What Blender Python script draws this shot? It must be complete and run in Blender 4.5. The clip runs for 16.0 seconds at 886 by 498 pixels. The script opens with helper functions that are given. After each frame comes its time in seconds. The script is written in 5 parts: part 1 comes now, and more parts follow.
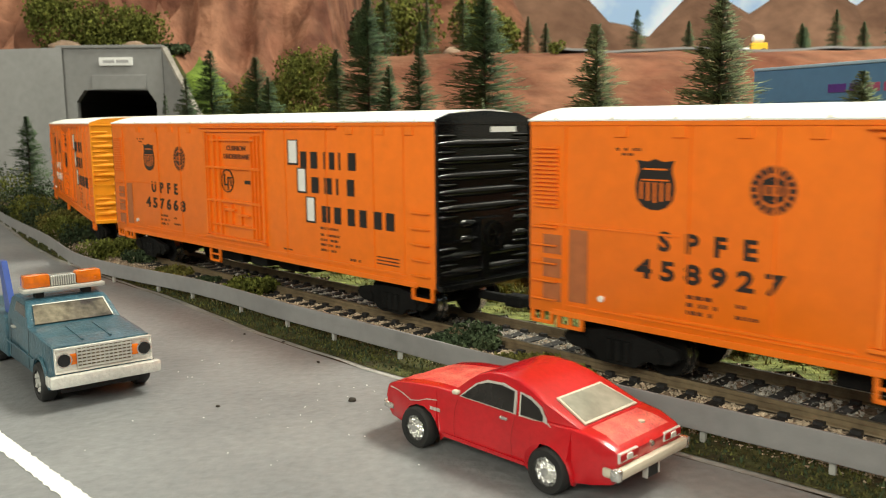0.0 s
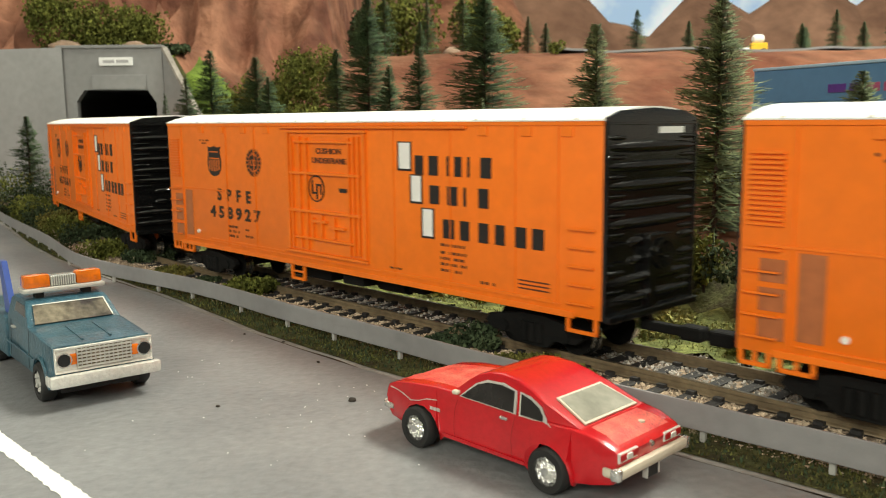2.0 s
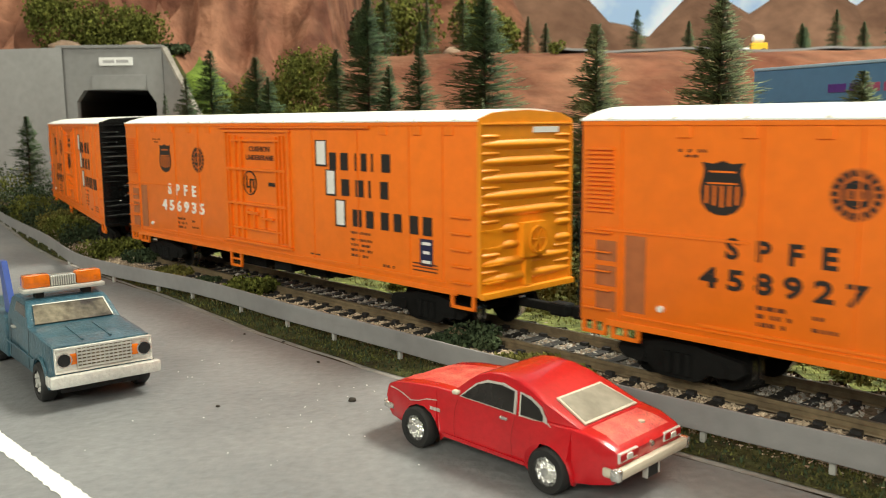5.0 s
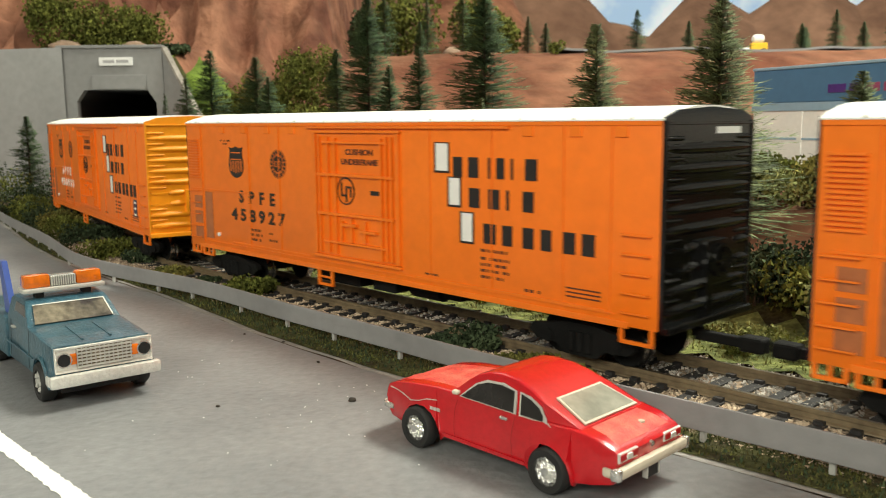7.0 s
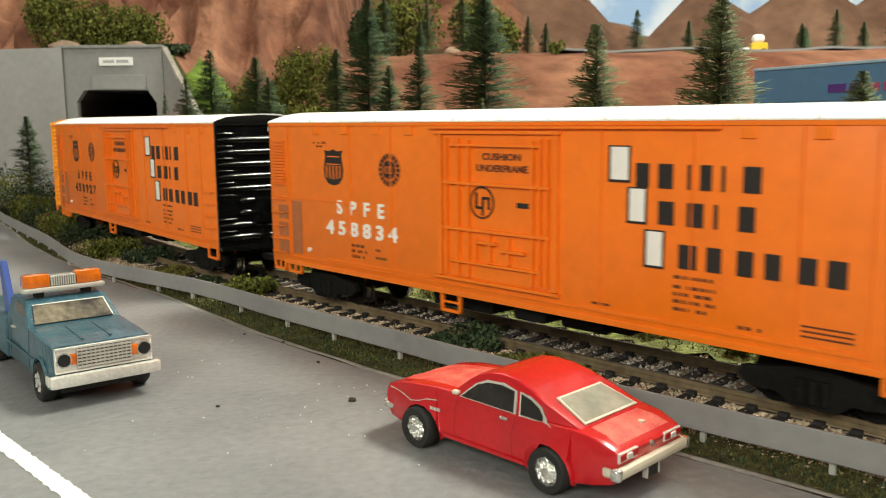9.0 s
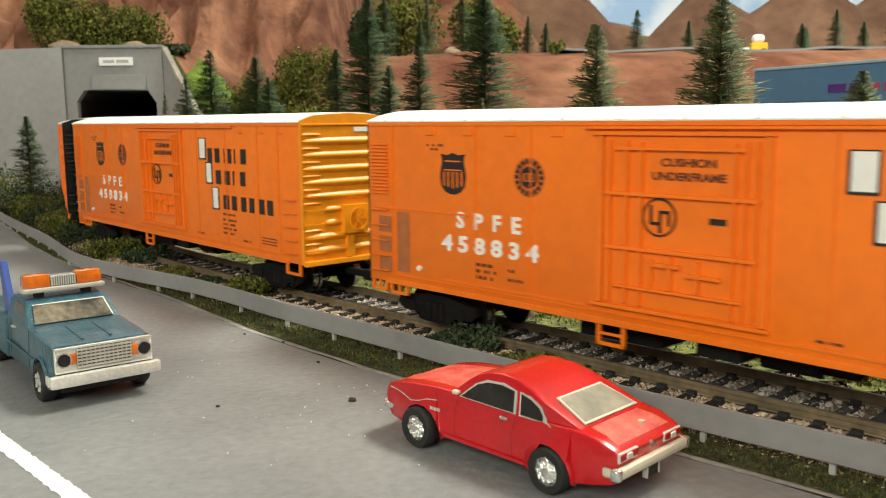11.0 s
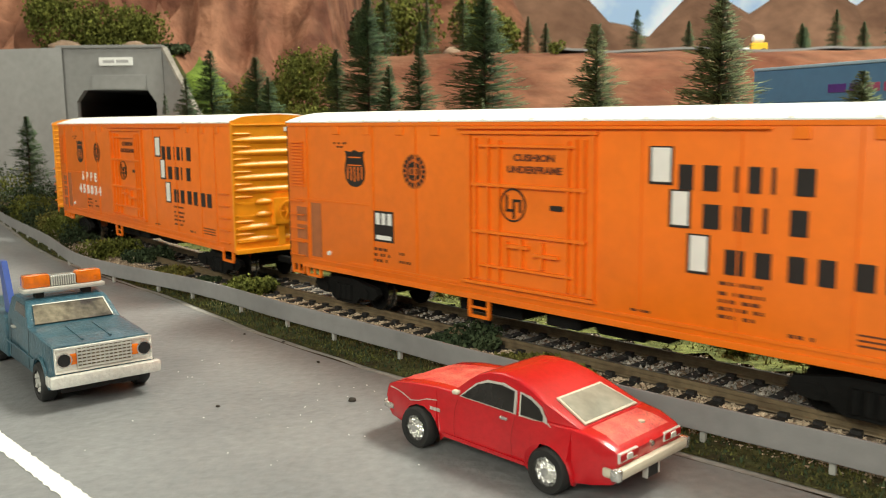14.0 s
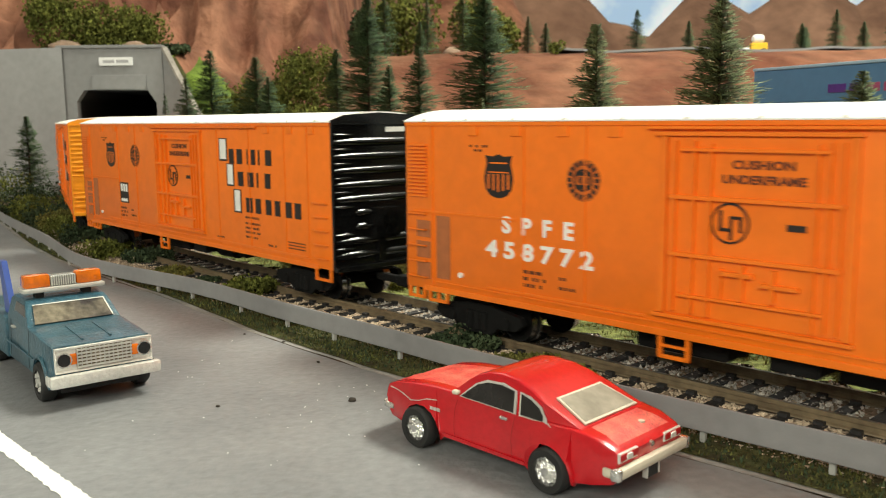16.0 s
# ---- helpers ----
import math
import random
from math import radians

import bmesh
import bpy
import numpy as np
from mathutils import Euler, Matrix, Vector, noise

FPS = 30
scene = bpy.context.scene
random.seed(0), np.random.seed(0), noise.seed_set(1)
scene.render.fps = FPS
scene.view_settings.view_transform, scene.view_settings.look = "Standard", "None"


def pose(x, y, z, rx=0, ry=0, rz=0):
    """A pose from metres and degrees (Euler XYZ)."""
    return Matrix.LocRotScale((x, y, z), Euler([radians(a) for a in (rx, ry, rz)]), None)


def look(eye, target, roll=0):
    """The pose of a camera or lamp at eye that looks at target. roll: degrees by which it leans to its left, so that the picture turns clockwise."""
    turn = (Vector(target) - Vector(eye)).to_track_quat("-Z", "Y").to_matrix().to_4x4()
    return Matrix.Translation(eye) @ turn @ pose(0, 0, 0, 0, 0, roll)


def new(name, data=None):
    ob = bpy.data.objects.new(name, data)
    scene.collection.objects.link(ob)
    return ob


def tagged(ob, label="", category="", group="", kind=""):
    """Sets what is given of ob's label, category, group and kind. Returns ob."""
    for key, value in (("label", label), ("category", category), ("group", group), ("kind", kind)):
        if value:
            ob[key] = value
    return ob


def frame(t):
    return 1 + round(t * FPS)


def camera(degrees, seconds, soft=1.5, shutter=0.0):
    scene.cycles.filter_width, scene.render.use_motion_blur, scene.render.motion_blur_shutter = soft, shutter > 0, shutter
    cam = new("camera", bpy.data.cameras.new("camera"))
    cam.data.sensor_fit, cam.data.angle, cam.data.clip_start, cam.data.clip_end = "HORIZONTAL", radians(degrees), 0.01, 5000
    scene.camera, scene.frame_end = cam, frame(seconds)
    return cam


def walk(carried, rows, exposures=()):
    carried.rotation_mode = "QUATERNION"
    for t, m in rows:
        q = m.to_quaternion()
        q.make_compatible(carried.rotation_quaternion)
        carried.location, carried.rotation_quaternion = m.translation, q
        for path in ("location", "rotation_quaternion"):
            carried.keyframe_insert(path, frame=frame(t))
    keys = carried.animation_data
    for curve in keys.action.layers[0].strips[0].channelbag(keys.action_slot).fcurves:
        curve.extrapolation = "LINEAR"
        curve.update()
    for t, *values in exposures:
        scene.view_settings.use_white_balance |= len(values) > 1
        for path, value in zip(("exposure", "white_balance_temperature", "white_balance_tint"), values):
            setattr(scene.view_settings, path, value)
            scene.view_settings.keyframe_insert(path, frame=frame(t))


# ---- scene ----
cam = camera(53.13, 16.0, soft=1.0, shutter=0.42)
cam.data.dof.use_dof, cam.data.dof.focus_distance, cam.data.dof.aperture_fstop = True, 0.22, 60.0
EYE = (0, 0, 0.061)
VIEW = look(EYE, (0, 1, 0.061 - math.tan(radians(8.313))), -0.51)
walk(cam, [(0, VIEW), (16, VIEW)])

# ---- light: a closed hobby room lit by ceiling lamps, with one added fill lamp ----
world = bpy.data.worlds.new("room_dark")
scene.world = world
world.use_nodes = True
world.node_tree.nodes["Background"].inputs[0].default_value = (0.5, 0.55, 0.6, 1)
world.node_tree.nodes["Background"].inputs[1].default_value = 0.05
scene.view_settings.exposure = 0.0


def ceiling_lamp(x, y, z, w, l, watts, turn=0.0):
    data = bpy.data.lights.new("lamp_light", "AREA")
    data.shape, data.size, data.size_y, data.energy = "RECTANGLE", w, l, watts
    data.color = (1.0, 0.985, 0.815)
    ob = new("lamp_light", data)
    ob.matrix_world = pose(x, y, z, 0, 0, turn)
    return ob


LAMPS = [(0.6, 0.5, 1.1, 0.22, 0.45, 29.0), (-0.6, 1.5, 1.62, 0.5, 1.2, 6.0), (0.55, -0.75, 1.5, 0.5, 1.2, 4.5), (1.5, 1.6, 1.62, 0.5, 1.2, 5.0)]
for row in LAMPS:
    ceiling_lamp(*row)
# added unseen fill lamp, low on the viewer's side, brightens the cars' near sides
NEAR_FILL = (-0.65, -1.5, 0.98)
ceiling_lamp(*NEAR_FILL, 1.3, 0.6, 33.5).matrix_world = look(NEAR_FILL, (0.0, 0.35, 0.05))


# ---- materials ----
def material(name, color, rough=0.6, metal=0.0, vary=0.15, scale=400.0, bump=0.0, bscale=1500.0, color2=None, big=60.0, spec=0.5, island=0.0, coat=0.0, deep=0.0006):
    """A surface with variation at two scales and fine relief, in object space at real size."""
    m = bpy.data.materials.new(name)
    m.use_nodes = True
    t = m.node_tree
    b = t.nodes["Principled BSDF"]
    b.inputs["Roughness"].default_value, b.inputs["Metallic"].default_value = rough, metal
    b.inputs["Specular IOR Level"].default_value = spec
    b.inputs["Coat Weight"].default_value = coat
    co = t.nodes.new("ShaderNodeTexCoord")
    fine, broad = t.nodes.new("ShaderNodeTexNoise"), t.nodes.new("ShaderNodeTexNoise")
    for n, s, d in ((fine, scale, 4), (broad, big, 3)):
        n.inputs["Scale"].default_value, n.inputs["Detail"].default_value = s, d
        t.links.new(co.outputs["Object"], n.inputs["Vector"])
    c2 = color2 or tuple(c * (1 - 1.6 * vary) for c in color)
    r1 = t.nodes.new("ShaderNodeValToRGB")
    r1.color_ramp.elements[0].position, r1.color_ramp.elements[1].position = 0.35, 0.65
    r1.color_ramp.elements[0].color, r1.color_ramp.elements[1].color = (*c2, 1), (*color, 1)
    t.links.new(broad.outputs["Fac"], r1.inputs["Fac"])
    hsv = t.nodes.new("ShaderNodeHueSaturation")
    t.links.new(r1.outputs["Color"], hsv.inputs["Color"])
    mr = t.nodes.new("ShaderNodeMapRange")
    mr.inputs["From Min"].default_value, mr.inputs["From Max"].default_value = 0.3, 0.7
    mr.inputs["To Min"].default_value, mr.inputs["To Max"].default_value = 1 - vary, 1 + vary
    t.links.new(fine.outputs["Fac"], mr.inputs["Value"])
    value = mr.outputs["Result"]
    if island:
        geo = t.nodes.new("ShaderNodeNewGeometry")
        m2 = t.nodes.new("ShaderNodeMapRange")
        m2.inputs["To Min"].default_value, m2.inputs["To Max"].default_value = 1 - island, 1 + island
        t.links.new(geo.outputs["Random Per Island"], m2.inputs["Value"])
        mul = t.nodes.new("ShaderNodeMath")
        mul.operation = "MULTIPLY"
        t.links.new(value, mul.inputs[0]), t.links.new(m2.outputs["Result"], mul.inputs[1])
        value = mul.outputs[0]
    t.links.new(value, hsv.inputs["Value"])
    t.links.new(hsv.outputs["Color"], b.inputs["Base Color"])
    if bump:
        bn = t.nodes.new("ShaderNodeTexNoise")
        bn.inputs["Scale"].default_value, bn.inputs["Detail"].default_value = bscale, 5
        t.links.new(co.outputs["Object"], bn.inputs["Vector"])
        bp = t.nodes.new("ShaderNodeBump")
        bp.inputs["Strength"].default_value, bp.inputs["Distance"].default_value = bump, deep
        t.links.new(bn.outputs["Fac"], bp.inputs["Height"])
        t.links.new(bp.outputs["Normal"], b.inputs["Normal"])
    return m


ORANGE = material("orange_car_paint", (0.84, 0.18, 0.0085), 0.4, vary=0.05, scale=300, bump=0.08, bscale=900, color2=(0.8, 0.168, 0.008), big=25)
YELLOW = material("yellow_orange_paint", (0.86, 0.3, 0.01), 0.38, vary=0.06, scale=300, bump=0.08, big=25)
WHITE_ROOF = material("white_roof_paint", (0.86, 0.85, 0.8), 0.55, vary=0.04, big=30)
BLACK_END = material("black_car_paint", (0.005, 0.005, 0.005), 0.15, vary=0.2, bump=0.04, spec=0.5)
BLACK_INK = material("black_lettering", (0.016, 0.013, 0.012), 0.5, vary=0.1)
WHITE_INK = material("white_lettering", (0.8, 0.79, 0.76), 0.5, vary=0.03)
FADED_RING = material("faded_badge_ink", (0.62, 0.14, 0.012), 0.45, vary=0.3, scale=2500, color2=(0.4, 0.085, 0.012), big=900)
FADED_INK = material("brown_lettering", (0.13, 0.033, 0.012), 0.55, vary=0.15)
BLUE_INK = material("blue_sticker", (0.015, 0.018, 0.06), 0.4, vary=0.1)
UNDER = material("black_underframe", (0.006, 0.006, 0.006), 0.75, vary=0.3, bump=0.3, spec=0.2)
STEEL = material("bright_wheel_steel", (0.6, 0.59, 0.57), 0.22, 1.0, vary=0.08)
ASPHALT = material("grey_road_paint", (0.212, 0.216, 0.223), 0.5, vary=0.13, scale=420, bump=0.35, bscale=600, color2=(0.16, 0.165, 0.173), big=24)
EDGE_PAINT = material("pale_road_edge", (0.34, 0.33, 0.31), 0.75, vary=0.2, scale=600, bump=0.3)
LINE_PAINT = material("white_road_line", (0.82, 0.82, 0.8), 0.7, vary=0.06, scale=600, bump=0.3)
TURF = material("dark_green_turf", (0.075, 0.08, 0.03), 0.95, vary=0.45, scale=900, bump=0.8, bscale=1100, color2=(0.045, 0.04, 0.022), big=130, spec=0.1)
VERGE_BLADE = material("olive_turf_fibre", (0.115, 0.12, 0.035), 0.95, vary=0.35, scale=400, island=0.6, color2=(0.06, 0.055, 0.022), big=110, spec=0.1)
GRAVEL_BED = material("tan_gravel_bed", (0.33, 0.25, 0.18), 0.95, vary=0.4, scale=1100, bump=1.0, bscale=1300, color2=(0.2, 0.15, 0.11), big=200, spec=0.1)
TURF_PALE = material("pale_green_turf", (0.2, 0.225, 0.075), 0.95, vary=0.45, scale=500, bump=0.9, color2=(0.075, 0.09, 0.035), big=120, spec=0.1)
SOIL = material("brown_soil", (0.12, 0.085, 0.055), 0.95, vary=0.3, scale=700, bump=0.7, color2=(0.07, 0.05, 0.033), big=60, spec=0.1)
STONE = material("tan_ballast", (0.52, 0.41, 0.3), 0.9, vary=0.2, scale=500, bump=0.4, island=0.45, spec=0.2)
STONE_GREY = material("grey_ballast", (0.42, 0.385, 0.345), 0.9, vary=0.2, scale=500, bump=0.4, island=0.5, spec=0.2)
TIE = material("dark_plastic_tie", (0.022, 0.02, 0.02), 0.6, vary=0.3, scale=800, bump=0.3)
RAIL_SIDE = material("weathered_rail", (0.2, 0.15, 0.09), 0.5, 0.15, vary=0.2, scale=500, bump=0.2, color2=(0.13, 0.095, 0.058), big=100)
RAIL_TOP = material("worn_rail_head", (0.33, 0.27, 0.19), 0.3, 0.9, vary=0.15, scale=400, color2=(0.2, 0.16, 0.11), big=80)
GUARD = material("grey_guardrail_paint", (0.25, 0.245, 0.25), 0.5, vary=0.06, scale=300, bump=0.1, color2=(0.21, 0.205, 0.21), big=40)
POST = material("pale_guardrail_post", (0.42, 0.42, 0.4), 0.6, vary=0.1)
CONCRETE = material("grey_portal_paint", (0.235, 0.235, 0.235), 0.75, vary=0.06, scale=200, bump=0.15, color2=(0.2, 0.2, 0.2), big=14)
TUNNEL_DARK = material("black_tunnel_lining", (0.01, 0.01, 0.01), 0.9, vary=0.2)
SIGN_WHITE = material("white_sign", (0.75, 0.75, 0.75), 0.6, vary=0.03)
BAR_GREY = material("grey_sign_bar", (0.35, 0.35, 0.36), 0.6, vary=0.05)
CLIFF = material("red_rock", (0.275, 0.13, 0.08), 0.85, vary=0.4, scale=38, bump=1.0, bscale=60, color2=(0.13, 0.05, 0.031), big=16, spec=0.2, deep=0.006)
EARTH = material("red_earth", (0.2, 0.095, 0.057), 0.95, vary=0.3, scale=45, bump=1.0, bscale=45, color2=(0.12, 0.045, 0.027), big=13, spec=0.1, deep=0.005)
MOUNTAIN = material("brown_mountain", (0.19, 0.108, 0.072), 0.95, vary=0.18, scale=40, bump=1.0, bscale=24, color2=(0.11, 0.06, 0.04), big=8, deep=0.008, spec=0.1)
GRASS_SLOPE = material("bright_grass_slope", (0.17, 0.25, 0.045), 0.95, vary=0.3, scale=500, bump=0.6, color2=(0.1, 0.15, 0.03), big=40, spec=0.1)
NEEDLE = material("dark_green_needles", (0.085, 0.13, 0.06), 0.7, vary=0.25, scale=300, island=0.85, color2=(0.05, 0.085, 0.042), big=120, spec=0.25)
NEEDLE_PALE = material("frosted_green_needles", (0.21, 0.25, 0.13), 0.7, vary=0.25, scale=300, island=0.9, color2=(0.09, 0.125, 0.06), big=120, spec=0.25)
BARK = material("brown_twisted_trunk", (0.06, 0.04, 0.026), 0.85, vary=0.3, scale=900, bump=0.4)
LEAF_OLIVE = material("olive_foam_foliage", (0.15, 0.16, 0.035), 0.95, vary=0.3, scale=400, island=0.5, color2=(0.08, 0.09, 0.022), big=90, spec=0.1)
LEAF_DARK = material("dark_foam_foliage", (0.06, 0.08, 0.04), 0.95, vary=0.3, scale=400, island=0.5, color2=(0.03, 0.045, 0.025), big=90, spec=0.1)
LEAF_PALE = material("pale_foam_foliage", (0.3, 0.31, 0.12), 0.95, vary=0.3, scale=400, island=0.45, color2=(0.16, 0.18, 0.06), big=90, spec=0.1)
LEAF_AMBER = material("amber_foam_foliage", (0.2, 0.17, 0.045), 0.95, vary=0.3, scale=400, island=0.5, color2=(0.1, 0.1, 0.03), big=90, spec=0.1)
RED_PAINT = material("red_enamel", (0.47, 0.006, 0.011), 0.24, vary=0.08, scale=900, bump=0.1, bscale=2500, color2=(0.42, 0.005, 0.01), big=80, coat=0.4)
TEAL_PAINT = material("teal_enamel", (0.036, 0.105, 0.145), 0.3, vary=0.32, scale=1100, bump=0.5, bscale=1600, color2=(0.024, 0.07, 0.1), big=140, coat=0.3)
BLUE_PAINT = material("blue_enamel", (0.03, 0.07, 0.3), 0.35, vary=0.1)
CHROME = material("chrome_plating", (0.86, 0.85, 0.81), 0.2, 0.95, vary=0.06, scale=900, bump=0.3, bscale=2000)
RIM_CHROME = material("sparkling_rim_plating", (0.95, 0.95, 0.93), 0.2, 1.0, vary=0.05, scale=900, bump=0.8, bscale=900)
BRIGHT_TRIM = material("bright_silver_plating", (0.84, 0.83, 0.78), 0.26, 0.5, vary=0.1, scale=900, bump=0.4, bscale=1500)
SILVER = material("silver_paint", (0.62, 0.61, 0.57), 0.4, 0.4, vary=0.08, scale=900, bump=0.15)
CREAM_TRIM = material("ivory_trim", (0.55, 0.5, 0.4), 0.45, vary=0.08)
RUBBER = material("black_rubber", (0.015, 0.015, 0.015), 0.65, vary=0.2)
PANE_DARK = material("smoked_glass", (0.02, 0.018, 0.018), 0.08, vary=0.3)
PANE_PALE = material("pale_glass", (0.30, 0.30, 0.25), 0.15, vary=0.15, scale=500, big=150)
DUSTY_RED = material("dusty_red_enamel", (0.64, 0.125, 0.085), 0.5, vary=0.4, scale=2200, bump=0.5, bscale=2600, color2=(0.5, 0.03, 0.025), big=260)
# pale reflections and the yellowish cab inside are mottled into this pane colour
PANE_WIND = material("mottled_reflection_glass", (0.2, 0.175, 0.13), 0.06, vary=0.35, scale=700, big=150, color2=(0.05, 0.045, 0.045))
AMBER = material("amber_lens", (0.68, 0.15, 0.006), 0.1, vary=0.25, scale=500, color2=(0.5, 0.11, 0.006), big=300, coat=0.6)
CLEAR_LENS = material("clear_ribbed_lens", (0.4, 0.4, 0.38), 0.15, 0.3, vary=0.2)
BLACK_LENS = material("black_lamp_lens", (0.012, 0.012, 0.012), 0.08, vary=0.1)
TAIL_RED = material("red_tail_lens", (0.35, 0.01, 0.012), 0.15, vary=0.1)
STORE_BLUE = material("blue_store_panel", (0.085, 0.2, 0.36), 0.5, vary=0.05, scale=200, color2=(0.07, 0.175, 0.32), big=12)
STORE_PALE = material("pale_blue_trim", (0.3, 0.45, 0.58), 0.5, vary=0.04)
STORE_WHITE = material("white_store_wall", (0.9, 0.9, 0.87), 0.6, vary=0.03)
SIGN_PURPLE = material("purple_sign_bar", (0.085, 0.03, 0.23), 0.5, vary=0.1)
SIGN_RED = material("red_sign_bar", (0.3, 0.06, 0.14), 0.5, vary=0.1)
VEH_WHITE = material("white_vehicle_paint", (0.85, 0.85, 0.82), 0.35, vary=0.03)
VEH_YELLOW = material("yellow_vehicle_paint", (0.85, 0.5, 0.02), 0.35, vary=0.05)
PLASTER = material("white_room_paint", (0.72, 0.7, 0.66), 0.9, vary=0.03, scale=20, big=2)
ROOM_FLOOR = material("grey_room_floor", (0.25, 0.24, 0.23), 0.7, vary=0.1, scale=20, big=2)
DEBRIS = material("dark_crumb", (0.05, 0.04, 0.03), 0.9, vary=0.3)
ROCK = material("tan_boulder", (0.34, 0.24, 0.17), 0.9, vary=0.25, scale=200, bump=0.6, color2=(0.2, 0.13, 0.09), big=40)
# the shade inside the vents is put into this brown
SHADED_VENT = material("brown_shaded_grille", (0.40, 0.125, 0.04), 0.5, vary=0.12)


# ---- mesh helpers (millimetres inside, metres in the scene) ----
MM = 0.001


def part(name, bm, mat, parent=None, label="", smooth=0.0, at=None):
    """Links a bmesh drawn in millimetres as one mesh object, under a thing if one is given."""
    bm.transform(Matrix.Scale(MM, 4))
    me = bpy.data.meshes.new(name)
    bm.to_mesh(me)
    bm.free()
    me.materials.append(mat)
    if smooth:
        for p in me.polygons:
            p.use_smooth = True
        me.set_sharp_from_angle(angle=radians(smooth))
    ob = new(name, me)
    ob.parent = parent
    if at is not None:
        ob.matrix_basis = at
    return tagged(ob, label)


def again(name, me, parent, m, label=""):
    ob = new(name, me)
    ob.parent, ob.matrix_basis = parent, m
    return tagged(ob, label)


def thing(name, m, label, category, group="", kind=""):
    ob = new(name)
    ob.empty_display_size = 0.005
    ob.matrix_world = m
    return tagged(ob, label, category, group, kind)


def at(x, y, z=0.0, rz=0.0, rx=0.0, ry=0.0):
    return pose(x * MM, y * MM, z * MM, rx, ry, rz)


def box(bm, x0, x1, y0, y1, z0, z1, bevel=0.0):
    vs = bmesh.ops.create_cube(bm, size=1)["verts"]
    for v in vs:
        v.co = Vector((x0 + (v.co.x + 0.5) * (x1 - x0), y0 + (v.co.y + 0.5) * (y1 - y0), z0 + (v.co.z + 0.5) * (z1 - z0)))
    if bevel:
        es = {e for v in vs for e in v.link_edges}
        bmesh.ops.bevel(bm, geom=list(es), offset=bevel, segments=2, affect="EDGES", profile=0.5)
    return bm


def boxes(*rows, bevel=0.0):
    bm = bmesh.new()
    for r in rows:
        box(bm, *r, bevel=bevel)
    return bm


def cyl(bm, c, axis, r, h, seg=20, r2=None):
    """A cylinder or cone about an axis 'x', 'y' or 'z', centred at c."""
    turn = {"z": Matrix(), "x": Matrix.Rotation(radians(90), 4, "Y"), "y": Matrix.Rotation(radians(-90), 4, "X")}[axis]
    bmesh.ops.create_cone(bm, cap_ends=True, segments=seg, radius1=r, radius2=r if r2 is None else r2, depth=h, matrix=Matrix.Translation(c) @ turn)
    return bm


def prism(bm, outline, y0, y1):
    """An outline in x, z, drawn out along y."""
    a = [bm.verts.new((x, y0, z)) for x, z in outline]
    b = [bm.verts.new((x, y1, z)) for x, z in outline]
    n = len(outline)
    bm.faces.new(a), bm.faces.new(b[::-1])
    for i in range(n):
        bm.faces.new((a[i], b[i], b[(i + 1) % n], a[(i + 1) % n]))
    bmesh.ops.recalc_face_normals(bm, faces=bm.faces)
    return bm


def slab(bm, corners, thick):
    """A thin plate over a flat ring of corners, given thickness along its own normal."""
    cs = [Vector(c) for c in corners]
    nrm = (cs[1] - cs[0]).cross(cs[2] - cs[0]).normalized()
    a = [bm.verts.new(c) for c in cs]
    b = [bm.verts.new(c + nrm * thick) for c in cs]
    n = len(cs)
    bm.faces.new(b), bm.faces.new(a[::-1])
    for i in range(n):
        bm.faces.new((a[i], a[(i + 1) % n], b[(i + 1) % n], b[i]))
    return bm


def hull(outline, slices, width):
    """A body drawn from its side outline (x, z): slices are (share of half width, inset), width(x, z) the half width."""
    bm = bmesh.new()
    cx = sum(x for x, z in outline) / len(outline)
    cz = sum(z for x, z in outline) / len(outline)
    rings = []
    for share, inset in slices:
        ring = []
        for x, z in outline:
            d = Vector((cx - x, cz - z))
            d = d.normalized() * min(inset, d.length)
            ring.append(bm.verts.new((x + d.x * 0.6, share * width(x, z), z + d.y)))
        rings.append(ring)
    n = len(outline)
    for a, b in zip(rings, rings[1:]):
        for i in range(n):
            bm.faces.new((a[i], a[(i + 1) % n], b[(i + 1) % n], b[i]))
    bmesh.ops.triangulate(bm, faces=[bm.faces.new(rings[0]), bm.faces.new(rings[-1][::-1])])
    bmesh.ops.recalc_face_normals(bm, faces=bm.faces)
    return bm


def fbm(x, y, z=0.0, octaves=4, seed=0.0):
    v, a, f = 0.0, 1.0, 1.0
    for _ in range(octaves):
        v += a * noise.noise((x * f + seed, y * f - seed, z * f))
        a, f = a * 0.5, f * 2.03
    return v


def glyphs(text, w, h, deep=0.12):
    """Letters of the built-in font, fitted into w by h millimetres, standing in x, z and facing -y."""
    cu = bpy.data.curves.new("letters", "FONT")
    cu.body, cu.extrude, cu.size, cu.offset, cu.resolution_u = text, 0.012, 1, 0.034, 3
    tmp = new("letters", cu)
    bpy.context.view_layer.update()
    me = bpy.data.meshes.new_from_object(tmp.evaluated_get(bpy.context.evaluated_depsgraph_get()))
    bpy.data.objects.remove(tmp)
    bm = bmesh.new()
    bm.from_mesh(me)
    xs, ys = [v.co.x for v in bm.verts], [v.co.y for v in bm.verts]
    x0, y0, sx, sy = min(xs), min(ys), w / (max(xs) - min(xs)), h / (max(ys) - min(ys))
    for v in bm.verts:
        v.co = Vector(((v.co.x - x0) * sx, -deep if v.co.z > 0 else 0.05, (v.co.y - y0) * sy))
    return bm


